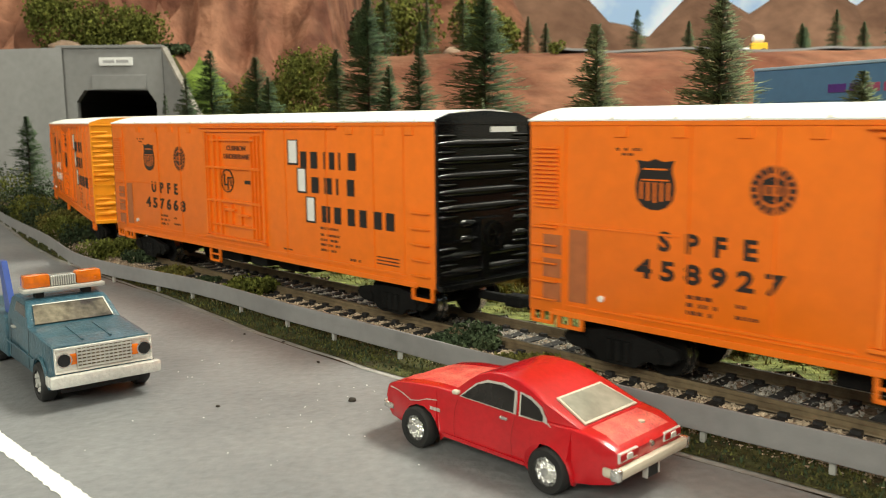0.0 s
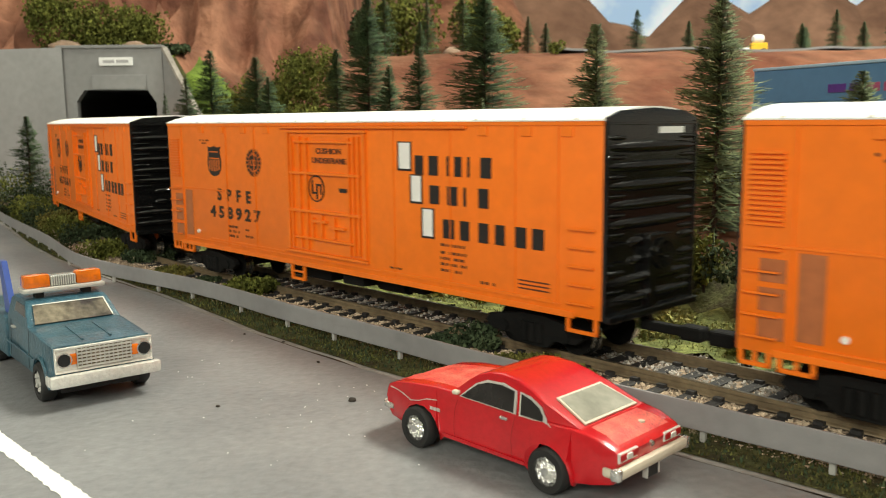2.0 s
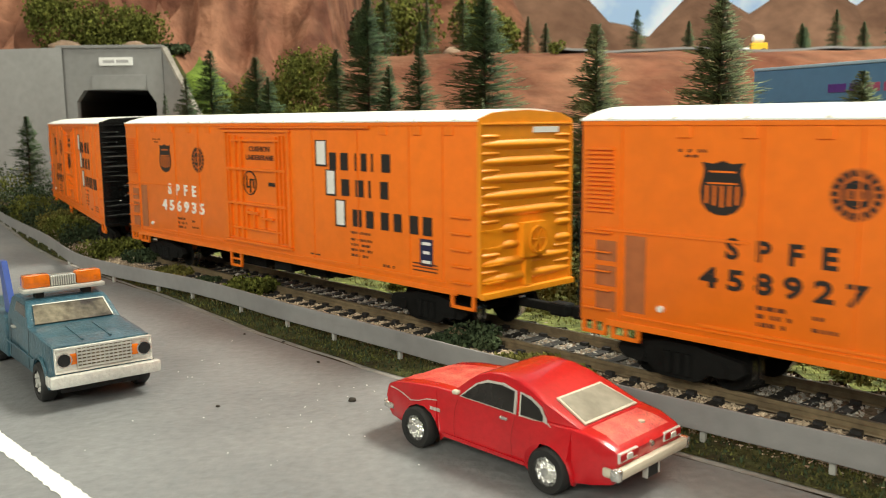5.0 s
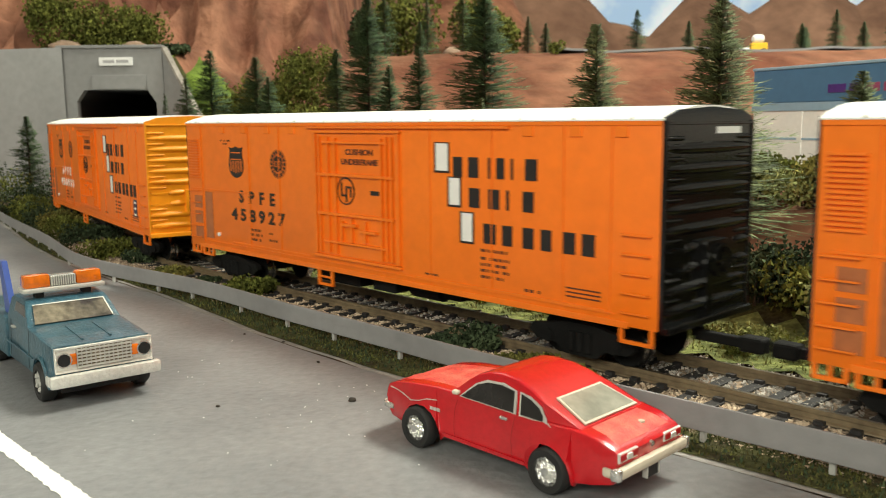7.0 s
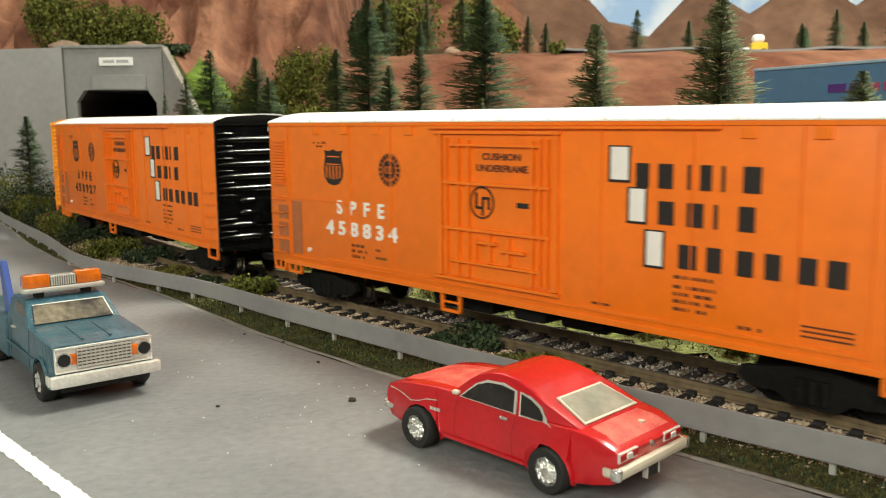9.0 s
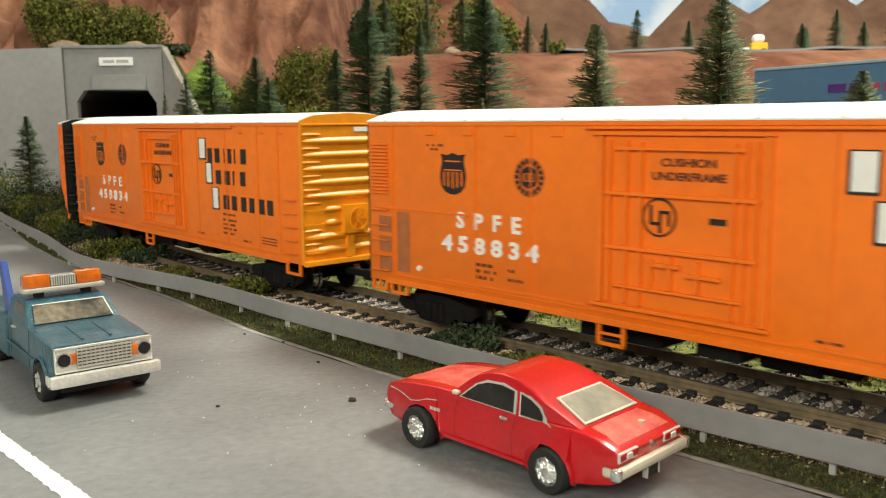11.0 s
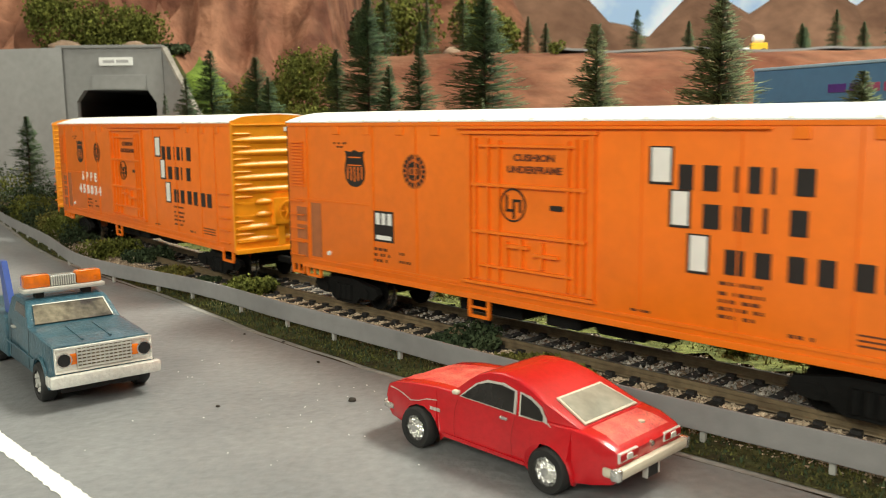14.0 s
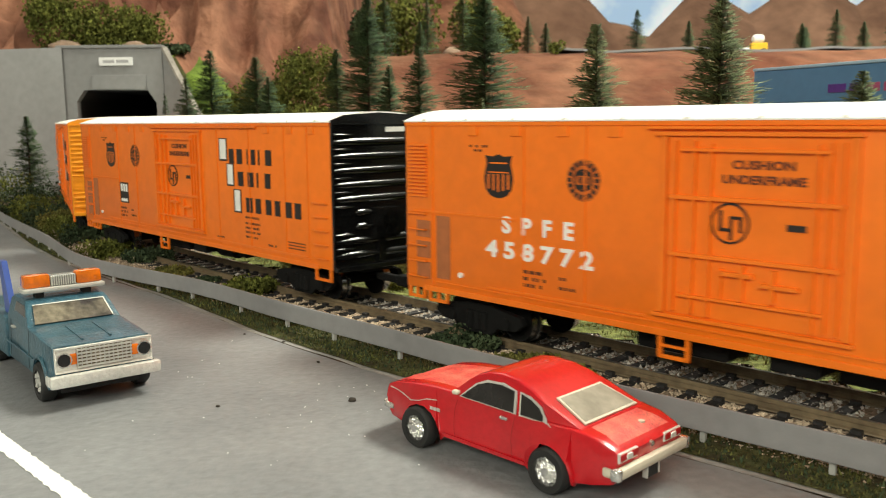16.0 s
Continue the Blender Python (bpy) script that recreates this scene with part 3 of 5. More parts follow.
def name_bars():
    """The trade name as plain bars, one for each letter."""
    return [(a + 1.95, b + 1.65, row[-1][0] + 0.15, row[-1][1] - 0.15) for row in ROWS for a, b in row[:-1]]


def bogie_frame():
    bm = bmesh.new()
    for y in (-13.6, 13.6):
        o = [(-15.5, 5.6), (-14.5, 7.4), (-8, 8.4), (-4, 9.2), (4, 9.2), (8, 8.4), (14.5, 7.4), (15.5, 5.6), (13, 3.8), (7, 3.6), (4.5, 1.6), (-4.5, 1.6), (-7, 3.6), (-13, 3.8)]
        prism(bm, o, y - 0.9, y + 0.9)
        for k in (-2.4, 0, 2.4):
            cyl(bm, (k, y + (1.0 if y > 0 else -1.0), 5.0), "z", 1.0, 4.6, 10)
        for k in (-9.6, 9.6):
            cyl(bm, (k, y, 5.2), "y", 1.7, 2.6, 12)
    box(bm, -3.5, 3.5, -13.4, 13.4, 4.5, 9.6, bevel=0.4)
    return bm


def wheelset():
    bm = cyl(bmesh.new(), (0, 0, 0), "y", 1.1, 24, 10)
    for y, o in ((-8.6, -1), (8.6, 1)):
        cyl(bm, (0, y, 0), "y", 5.05, 2.2, 24)
        cyl(bm, (0, y - o * 1.4, 0), "y", 5.6, 0.7, 24)
        for k in range(5):
            a = k * 2 * math.pi / 5
            cyl(bm, (2.9 * math.cos(a), y + o * 1.15, 2.9 * math.sin(a)), "y", 0.7, 0.3, 8)
    return bm


def brake_wheel():
    bm = bmesh.new()
    for k in range(24):
        a0, a1 = 2 * math.pi * k / 24, 2 * math.pi * (k + 1) / 24
        c = [Vector((HL + 2.7, 1.5 + 3.4 * math.cos(a), 25 + 3.4 * math.sin(a))) for a in (a0, a1)]
        bmesh.ops.create_cube(bm, size=0.5, matrix=Matrix.Translation((c[0] + c[1]) / 2) @ Matrix.Rotation((a0 + a1) / 2, 4, "X") @ Matrix.Diagonal((1, 1, 2.2, 1)))
    for k in range(3):
        bmesh.ops.create_cube(bm, size=0.4, matrix=Matrix.Translation((HL + 2.5, 1.5, 25)) @ Matrix.Rotation(k * math.pi / 3, 4, "X") @ Matrix.Diagonal((1, 16, 1, 1)))
    box(bm, HL, HL + 2.6, 0.9, 2.1, 24.4, 25.6)
    return bm


def reefer(words, number, ink, end, sticker, label):
    car = thing("refrigerator_car", Matrix(), label, "railway car", "train of refrigerator cars")
    end_mat, end_name = (YELLOW, "yellow") if end == "yellow" else (BLACK_END, "black")
    body = fit("body", "body", car_body, ORANGE, car, "orange painted car body", 30)
    roof = fit("roof", "roof", car_roof, WHITE_ROOF, car, "white low-arched roof with cross ribs", 25)
    for k in range(13):
        fit("roof_rib", "roof_rib", lambda: boxes((-0.5, 0.5, -HW - 0.3, HW + 0.3, EAVE + 0.2, EAVE + 0.75)), WHITE_ROOF, roof, m=at(-HL + 8 + k * (LEN - 16) / 12, 0))
    e = fit("end_wall", "end_" + end_name, car_end, end_mat, car, end_name + " end wall with pressed ribs", 50)
    for k in range(9):
        z = SILL + 4.0 + k * 4.25
        if 1 < k < 4:
            for y0, y1 in ((-HW + 8.5, -HW + 15), (HW - 7, HW - 0.6)):
                fit("pressed_rib", "rib_short%d" % y0 + end_name, lambda: end_rib(y0, y1, 1.2, 0.7), end_mat, e, smooth=70, m=at(0, 0, z))
        else:
            fit("pressed_rib", "rib_" + end_name, lambda: end_rib(-HW + 0.6, HW - 0.6, 1.35, 0.85), end_mat, e, smooth=70, m=at(0, 0, z))
        for y0, y1 in ((-HW + 0.5, -HW + 7.5), (HW - 7.5, HW - 0.5)):
            if k != 2:
                fit("pressed_rib", "rib_side%d" % y0 + end_name, lambda: end_rib(y0, y1, 0.6, 0.45), end_mat, e, smooth=70, m=at(0, 0, z + 2.12))
    fit("head_strip", "head_" + end_name, lambda: boxes((HL - 0.1, HL + 0.45, -HW + 0.4, HW - 0.4, EAVE - 0.9, EAVE - 0.35), (HL - 0.1, HL + 0.35, -HW + 0.4, HW - 0.4, EAVE - 6.0, EAVE - 5.6), bevel=0.12), end_mat, e)
    fit("end_sill", "sill_" + end_name, lambda: boxes((HL - 0.1, HL + 1.6, -HW + 0.2, HW - 0.2, SILL - 0.5, SILL + 1.1), bevel=0.2), end_mat, e)
    for y in (-HW + 0.42, HW - 0.42):
        fit("corner_post", "post_" + end_name, lambda: boxes((HL - 0.2, HL + 0.4, -0.39, 0.39, SILL, EAVE), bevel=0.12), end_mat, e, m=at(0, y))
    for k in range(5):
        fit("end_rung", "rung_" + end_name, end_rung, end_mat, e, m=at(0, 0, SILL + 3.5 + k * 4.4))
    fit("brake_wheel", "brake_" + end_name, brake_wheel, end_mat, e)
    fit("brake_bracket", "bracket_" + end_name, lambda: boxes((HL, HL + 2.0, -3.6, 5.6, 20.5, 29.5), (HL, HL + 1.2, -2.0, 0.6, 13, 21)), end_mat, e)
    fit("end_wall", "end_lead", lambda: boxes((-HL, -HL + 0.7, -HW + 0.1, HW - 0.1, SILL, EAVE + 0.6), bevel=0.2), BLACK_END, car, "black plain end wall")
    fit("end_plate", "end_plate", lambda: boxes((HL - 0.2, HL + 0.35, 2, 12, EAVE - 2.9, EAVE - 1.4)), WHITE_INK, e, "small white plate")
    fit("eave_rail", "eave_rail", lambda: boxes((-HL + 0.7, HL - 0.7, SIDE - 0.28, SIDE + 0.1, EAVE - 1.0, EAVE - 0.05), bevel=0.1), ORANGE, body)
    fit("sill_rail", "sill_rail", lambda: boxes((-HL + 8, HL - 8, SIDE - 0.28, SIDE + 0.4, SILL - 0.4, SILL + 1.0), bevel=0.1), ORANGE, body)
    d = fit("door", "door", lambda: plates([(-19.0, 17.0, 16.6, 52.2)], 0.25), ORANGE, body, "orange plug door with raised bars")
    fit_each("door_frame", "frame", DOOR_FRAME, 0.95, ORANGE, body, "", 0.1)
    fit_each("door_rail", "rail", DOOR_RAILS, 1.15, ORANGE, d, "", 0.1)
    fit_each("door_rod", "rod", DOOR_RODS, 1.25, ORANGE, d)
    fit_each("door_gear", "gear", DOOR_GEAR, 1.3, ORANGE, d)
    fit_each("grille_slat", "slat", GRILLE, 0.6, ORANGE, body)
    fit_each("seam", "seam", SEAMS, 0.3, ORANGE, body)
    fit_each("eave_clip", "clip", CLIPS, 0.4, ORANGE, body, "", 0.12)
    for x0 in (90.4, -98.2):
        for k in range(5):
            fit("side_rung", "side_rung", side_rung, ORANGE, body, m=at(x0, 0, SILL + 3 + k * 4.2))
    fit_each("vent_screen", "screen", [(-95.2, -90.0, z, z + 4.4) for z in (14.4, 19.9, 25.4)] + [(-87.6, -82.6, 15, 31.4)], 0.14, SHADED_VENT, body, "screened vent panel with its shade painted brown")
    for x, w, drop in ((-99.0, 6.6, 2.9), (-91.2, 7.4, 3.2), (89.6, 8.6, 3.8), (-20.8, 7.4, 5.2)):
        fit("stirrup_step", "stirrup%.1f%.1f" % (w, drop), lambda: stirrup(w, drop), ORANGE, body, m=at(x, 0))
    fit("white_cap", "white_cap", lambda: cyl(bmesh.new(), (-78.6, SIDE - 0.3, 16.8), "y", 0.7, 0.7, 14), WHITE_INK, body, "small white cap")
    fit_each("fine_print", "print", small_writing(), 0.1, FADED_INK, body)
    fit("shield_badge", "shield_low", lambda: shield(-65.8, 37.2, 47.7, 9.4), BLACK_INK, body, "black shield badge with pale lines")
    fit_each("shield_line", "sline", [(-68.6, -63.0, 45.4, 45.75), (-69.0, -62.6, 43.2, 43.5)] + [(x - 0.27, x + 0.27, 38.7 + 0.2 * abs(x + 65.8), 42.9) for x in (-69.0, -67.4, -65.8, -64.2, -62.6)], 0.17, ORANGE, body, "orange line on the shield badge")
    fit("round_badge", "medal", lambda: disc_ring(-40.5, 42.5, 2.0, 2.5), BLACK_INK, body, "thin black ring of the round badge")
    fit("badge_disc", "badge_disc", lambda: cyl(bmesh.new(), (-40.5, SIDE - 0.02, 42.5), "y", 4.7, 0.1, 28), FADED_RING, body, "brown stippled disc of the round badge")
    for k in range(18):
        a = 2 * math.pi * k / 18
        fit("badge_mark", "badge_mark", lambda: boxes((-0.42, 0.42, SIDE - 0.15, SIDE + 0.1, -0.55, 0.55)), BLACK_INK, body, m=at(-40.5 + 3.75 * math.cos(a), 0, 42.5 + 3.75 * math.sin(a), 0, 0, 90 - math.degrees(a)))
    fit_each("badge_bar", "badge", [(-42.6, -38.4, 43.5, 44.4), (-42.6, -38.4, 40.6, 41.5), (-41.7, -41.0, 41.8, 43.2), (-40.0, -39.2, 41.8, 43.2)], 0.13, BLACK_INK, body)
    fit("door_badge", "door_badge", lambda: disc_ring(-5.2, 35.8, 3.6, 4.0, deep=0.55), BLACK_INK, d, "thin black ring")
    fit_each("badge_bar", "dbadge", [(-7.5, -6.9, 34.2, 38.2), (-7.5, -4.7, 34.2, 34.8), (-5.3, -4.7, 32.6, 37.2), (-5.3, -2.7, 36.6, 37.2), (-3.3, -2.7, 34.1, 37.2), (6.1, 9.7, 35.2, 36.4)], 0.5, BLACK_INK, d)
    for words_, x, w, z in (("CUSHION", -5.2, 12.4, 46.2), ("UNDERFRAME", -7.2, 16.6, 43.4)):
        fit("door_caption", words_, lambda: on_side(glyphs(words_, w, 1.7, 0.35)), FADED_INK, d, m=at(x, 0, z))
    fit_each("name_shadow", "shadow", [(a - 0.5, b - 0.7, c - 0.45, d_ + 0.1) for a, b, c, d_ in BIG], 0.22, BLACK_INK, body, "black edge of a large white block")
    fit_each("name_initial", "initial", [(a + 0.2, b - 1.2, c + 0.1, d_ - 0.2) for a, b, c, d_ in BIG], 0.26, WHITE_INK, body, "large white block")
    fit_each("name_bar", "bar", name_bars(), 0.22, BLACK_INK, body, "black lettering bar")
    if words:
        ink_key = "white" if ink is WHITE_INK else "black"
        fit("reporting_mark", ink_key + words, lambda: on_side(glyphs("  ".join(words), 21.6, 4.2)), ink, body, ink_key + " reporting mark", m=at(-64.6, 0, 28.8))
        fit("car_number", ink_key + number, lambda: on_side(glyphs(" ".join(number), 32.6, 4.3)), ink, body, ink_key + " car number", m=at(-70.0, 0, 22.6))
    if sticker == "box":
        fit("data_panel", "panel_box", lambda: plates([(-57.6, -49.2, 22.4, 31.0)], 0.1), BLACK_INK, body, "black panel with white marks")
        fit_each("data_mark", "dmark", [(-56.8, -55.0, 27.2, 30.4), (-54.2, -52.6, 27.2, 30.4), (-51.8, -50.0, 27.2, 30.4), (-56.8, -50.2, 23.0, 24.2)], 0.16, WHITE_INK, body, "white mark on the black panel")
    if sticker == "blue":
        fit("sticker", "sticker", lambda: plates([(78.2, 83.2, 17.6, 24.8)], 0.1), BLUE_INK, body, "small dark blue sticker")
        fit_each("sticker_mark", "smark", [(79.0, 82.4, 23.2, 24.0), (79.4, 82.0, 20.8, 21.6), (79.0, 82.4, 18.3, 19.1)], 0.16, WHITE_INK, body, "white mark on the sticker")
    under = fit("underframe", "underframe", lambda: boxes((-HL + 2, HL - 2, -6, 6, SILL - 2.2, SILL - 0.05), bevel=0.4), UNDER, car, "black underframe with tanks")
    for i, r in enumerate(((-30, -8, -12, 8, SILL - 5.4, SILL - 0.1), (2, 12, -15, -5, SILL - 4.2, SILL - 0.1), (26, 33, -10, 2, SILL - 4.4, SILL - 0.1))):
        fit("equipment_box", "equipment%d" % i, lambda: boxes(r, bevel=0.4), UNDER, under)
    fit("air_tank", "air_tank", lambda: cyl(bmesh.new(), (20, -9, SILL - 2.8), "x", 2.6, 12, 14), UNDER, under, "", 40)
    for sgn in (1, -1):
        c = fit("coupler", "coupler%d" % sgn, lambda: boxes((HL - 2, HL + 9, -1.1, 1.1, 6.9, 9.1) if sgn > 0 else (-HL - 9, -HL + 2, -1.1, 1.1, 6.9, 9.1), bevel=0.3), UNDER, car, "black long coupler shank")
        fit("knuckle", "knuckle%d" % sgn, lambda: boxes((HL + 8.8, HL + 14.7, -2.0, 2.0, 6.3, 9.7) if sgn > 0 else (-HL - 14.7, -HL - 8.8, -2.0, 2.0, 6.3, 9.7), bevel=0.7), UNDER, c)
    bogies, wheels = [], []
    for x in (-BOGIE, BOGIE):
        b = fit("bogie", "bogie", bogie_frame, UNDER, car, "black four-wheel bogie frame", 30, at(x, 0))
        bogies.append((b, x))
        for k in (-9.6, 9.6):
            wheels.append((fit("wheelset", "wheelset", wheelset, UNDER, b, "black wheels with bright rims on an axle", 30, at(k, 0, 5.05)), k))
    me = STOCK["wheelset"]
    if len(me.materials) == 1:
        me.materials.append(STEEL)
        for p in me.polygons:
            rad = math.hypot(p.center.x, p.center.z)
            if rad > 0.0049 or (rad > 0.0040 and abs(p.normal.y) < 0.5):
                p.material_index = 1
    return car, bogies, wheels


CONSIST = [
    (-2, "SPFE", "458834", WHITE_INK, "yellow", "", "orange refrigerator car, white number, yellow ribbed end, on the track"),
    (-1, "UPFE", "457668", BLACK_INK, "black", "", "orange refrigerator car, black number, black ribbed end, on the track"),
    (0, "SPFE", "458927", BLACK_INK, "black", "", "orange refrigerator car, black number, black ribbed end, on the track"),
    (1, "SPFE", "456935", WHITE_INK, "yellow", "blue", "orange refrigerator car, white number, blue sticker, yellow ribbed end"),
    (2, "SPFE", "458927", BLACK_INK, "black", "", "orange refrigerator car, black number, black ribbed end, on the track"),
    (3, "SPFE", "458834", WHITE_INK, "yellow", "", "orange refrigerator car, white number, yellow ribbed end, on the track"),
    (4, "SPFE", "458834", WHITE_INK, "yellow", "", "orange refrigerator car, white number, yellow ribbed end, on the track"),
    (5, "", "", BLACK_INK, "black", "box", "orange refrigerator car, black data panel, black ribbed end, on the track"),
    (6, "SPFE", "458772", WHITE_INK, "black", "", "orange refrigerator car, white number, black ribbed end, on the track"),
]
TRAIN = [(row[0], *reefer(*row[1:])) for row in CONSIST]


# ---- hillsides ----
def hill(x, y):
    """Height of the scenery at x, y in millimetres."""
    off = track_off(x, y)
    foot = ramp(off, [(52, 0), (95, 14), (150, 34), (230, 38)])
    if x > -120:
        back = ramp(y, [(560, 0), (700, 25), (890, 87), (930, 89), (1040, 90), (1200, mix(150, 60, min(1.0, max(0.0, (x - 60) / 120)))), (1400, mix(170, 20, min(1.0, max(0.0, (x - 60) / 120))))])
        z = foot + back * min(1.0, max(0.0, off / 150))
    else:
        back = ramp(y, [(560, 0), (700, 25), (890, 92), (930, 94), (1060, 98), (1200, 150), (1400, 170)])
        z = foot + back * min(1.0, max(0.0, off / 150))
    # bank over the tunnel
    over = ramp(y, [(762, 0), (768, 116), (850, 128)]) if x < -232 else ramp(y, [(766 - (x + 232) * 0.8, 0), (800 - (x + 232) * 0.5, 105), (870, 128)])
    side = ramp(x, [(-232, 1), (-150, 0.55), (-90, 0.0)])
    z = max(z, over * side)
    # the tall rock face
    face = ramp(y - 45 - 55 * ramp(x, [(-205, 1), (-165, 0)]) + 85 * abs(fbm(x / 70, 0.3, 0, 3)) + 14 * fbm(x / 20, 1.0, 0, 2), [(790, 0), (835, 60), (880, 150), (960, 215), (1200, 235)])
    wide = ramp(x, [(-215, 1.0), (-122, 1.0), (-102, 0.0)])
    z += face * wide * (1.0 if y > 780 else 0.0)
    if off > 60 or y > 768:
        k = min(1.0, max(0.0, (off - 60) / 60)) if y < 768 else 1.0
        z += k * (3.2 * fbm(x / 70, y / 70, 0, 5) + min(1.0, face * wide / 60) * (95 * abs(fbm(x / 60 + y / 160, y / 120, 1.3, 3)) + 16 * fbm(x / 26, y / 60, 4, 3) - 38))
        if y > 1080 and x < 260:
            z += ramp(y, [(1080, 0), (1200, 1)]) * ramp(x, [(60, 1), (170, 0)]) * (60 + 45 * fbm(x / 120, y / 120, 3, 4))
    return z


def height_mesh(name, xs, ys, height, keep=None):
    bm = bmesh.new()
    grid = [[bm.verts.new((x, y, height(x, y))) for x in xs] for y in ys]
    for j in range(len(ys) - 1):
        for i in range(len(xs) - 1):
            if keep is None or keep(xs[i], ys[j]):
                bm.faces.new((grid[j][i], grid[j][i + 1], grid[j + 1][i + 1], grid[j + 1][i]))
    loose = [v for v in bm.verts if not v.link_faces]
    bmesh.ops.delete(bm, geom=loose, context="VERTS")
    return bm


xs = [-620 + 9 * i for i in range(95)] + [236 + 22 * i for i in range(40)]
ys = [190 + 9 * i for i in range(62)] + [751, 755, 759, 763, 766, 770, 774] + [780 + 7 * i for i in range(30)] + [1000 + 20 * i for i in range(28)]


def hill_kept(x, y):
    if 740 < y < 771 and -315 < x < -236:
        return False
    if y < 762:
        return track_off(x + 5, y + 5) > 24
    return True


hs = part("hillside", height_mesh("hillside", xs, ys, lambda x, y: hill(x, y) - (2.5 if track_off(x, y) < 76 and y < 740 else 0.4), hill_kept), EARTH, smooth=180)
hs.data.materials.append(TURF), hs.data.materials.append(CLIFF)
for p in hs.data.polygons:
    x, y = p.center.x * 1000, p.center.y * 1000
    if y > 795 and x < -88:
        p.material_index = 2
    elif track_off(x, y) < 100 + 16 * noise.noise((x / 25, y / 25, 5)):
        p.material_index = 1
tagged(hs, "red earth hillside and tall weathered rock face", "hillside", kind="structure")
# grass at the foot of the hill and by the tunnel
gx = [-300 + 8 * i for i in range(80)]
gy = [150 + 8 * i for i in range(55)]
bm = height_mesh("grass_strip", gx, gy, lambda x, y: hill(x, y) + 0.5 + 0.8 * noise.noise((x / 9, y / 9, 0)), lambda x, y: 24 < track_off(x + 4, y + 4) < 62 + 14 * noise.noise((x / 30, y / 30, 2)))
tagged(part("grass_strip", bm, TURF_PALE, smooth=180), "pale green turf strip behind the track", "grass", kind="structure")
bm = height_mesh("grass_bank", [-236 + 4 * i for i in range(22)], [690 + 5 * i for i in range(34)], lambda x, y: hill(x, y) + 1.2, lambda x, y: hill(x, y) > 30 and y < 850 - (x + 236) * 0.9)
tagged(part("grass_bank", bm, GRASS_SLOPE, smooth=180), "bright green grass bank beside the tunnel portal", "grass", kind="structure")

# ---- far mountains and sky ----
PEAKS = [(-900, 260), (-300, 300), (60, 300), (112, 262), (190, 268), (244, 257), (277, 222), (310, 216), (339, 194), (376, 232), (410, 268), (440, 272), (479, 250), (508, 233), (535, 250), (562, 272), (600, 292), (640, 275), (666, 258), (681, 243), (738, 284), (900, 320), (1200, 240), (1600, 260)]


def peak(x, y):
    top = PEAKS[0][1]
    for (a, p), (b, q) in zip(PEAKS, PEAKS[1:]):
        if a <= x <= b:
            top = p + (q - p) * (x - a) / (b - a)
    rise = max(0.0, 1 - abs(y - 1500) / 190)
    wob = 22 * fbm(x / 80, y / 70, 7, 4) * min(1.0, abs(y - 1500) / 110) - 4
    return 60 + (top - 60) * rise ** 0.85 + wob


tagged(part("mountain_range", height_mesh("mountain_range", [-900 + 11 * i for i in range(228)], [1310 + 10 * i for i in range(39)], peak), MOUNTAIN, smooth=180), "brown mountain range with pointed peaks", "mountain", kind="structure")
sky = bpy.data.materials.new("glowing_painted_sky")
sky.use_nodes = True
t = sky.node_tree
b = t.nodes["Principled BSDF"]
co, nz, rp = t.nodes.new("ShaderNodeTexCoord"), t.nodes.new("ShaderNodeTexNoise"), t.nodes.new("ShaderNodeValToRGB")
nz.inputs["Scale"].default_value, nz.inputs["Detail"].default_value = 5.0, 6
t.links.new(co.outputs["Object"], nz.inputs["Vector"]), t.links.new(nz.outputs["Fac"], rp.inputs["Fac"])
rp.color_ramp.elements[0].color, rp.color_ramp.elements[1].color = (0.36, 0.52, 0.74, 1), (0.85, 0.9, 0.94, 1)
rp.color_ramp.elements[0].position, rp.color_ramp.elements[1].position = 0.38, 0.56
t.links.new(rp.outputs["Color"], b.inputs["Base Color"]), t.links.new(rp.outputs["Color"], b.inputs["Emission Color"])
# the painted backdrop is also given a faint glow of its own
b.inputs["Emission Strength"].default_value, b.inputs["Roughness"].default_value = 0.35, 0.9
tagged(part("backdrop", boxes((-1500, 2200, 2280, 2290, -1, 1300)), sky), "painted pale blue sky with white clouds and a faint added glow", "backdrop", kind="structure")

# ---- tunnel portal ----
PY = 760.0
portal = thing("tunnel_portal", Matrix(), "grey painted concrete tunnel portal with chamfered opening", "tunnel portal", kind="structure")
cx = -274.6
inner = [(cx - 34, 0), (cx - 34, 78.6), (cx - 27, 88.2), (cx + 26.6, 87.8), (cx + 33.4, 77), (cx + 33.4, 0)]
bm = bmesh.new()
prism(bm, [(cx - 47.5, 0), (cx - 34, 0), (cx - 34, 78.6), (cx - 27, 88.2), (cx - 27, 123.4), (cx - 47.5, 123.4)], PY, PY + 8)
prism(bm, [(cx + 40, 0), (cx + 40, 122.6), (cx + 26.6, 122.8), (cx + 26.6, 87.8), (cx + 33.4, 77), (cx + 33.4, 0)], PY, PY + 8)
prism(bm, [(cx - 27, 88.2), (cx + 26.6, 87.8), (cx + 26.6, 122.8), (cx - 27, 123.4)], PY, PY + 8)
part("face", bm, CONCRETE, portal, "flat grey portal face")
part("lintel", boxes((cx - 20, cx + 26, PY - 1.4, PY, 88.5, 100.5), bevel=0.4), CONCRETE, portal)
part("coping", boxes((cx - 48.5, cx + 40.5, PY - 2, PY + 9, 122.6, 125.2), bevel=0.5), CONCRETE, portal)
bm = bmesh.new()
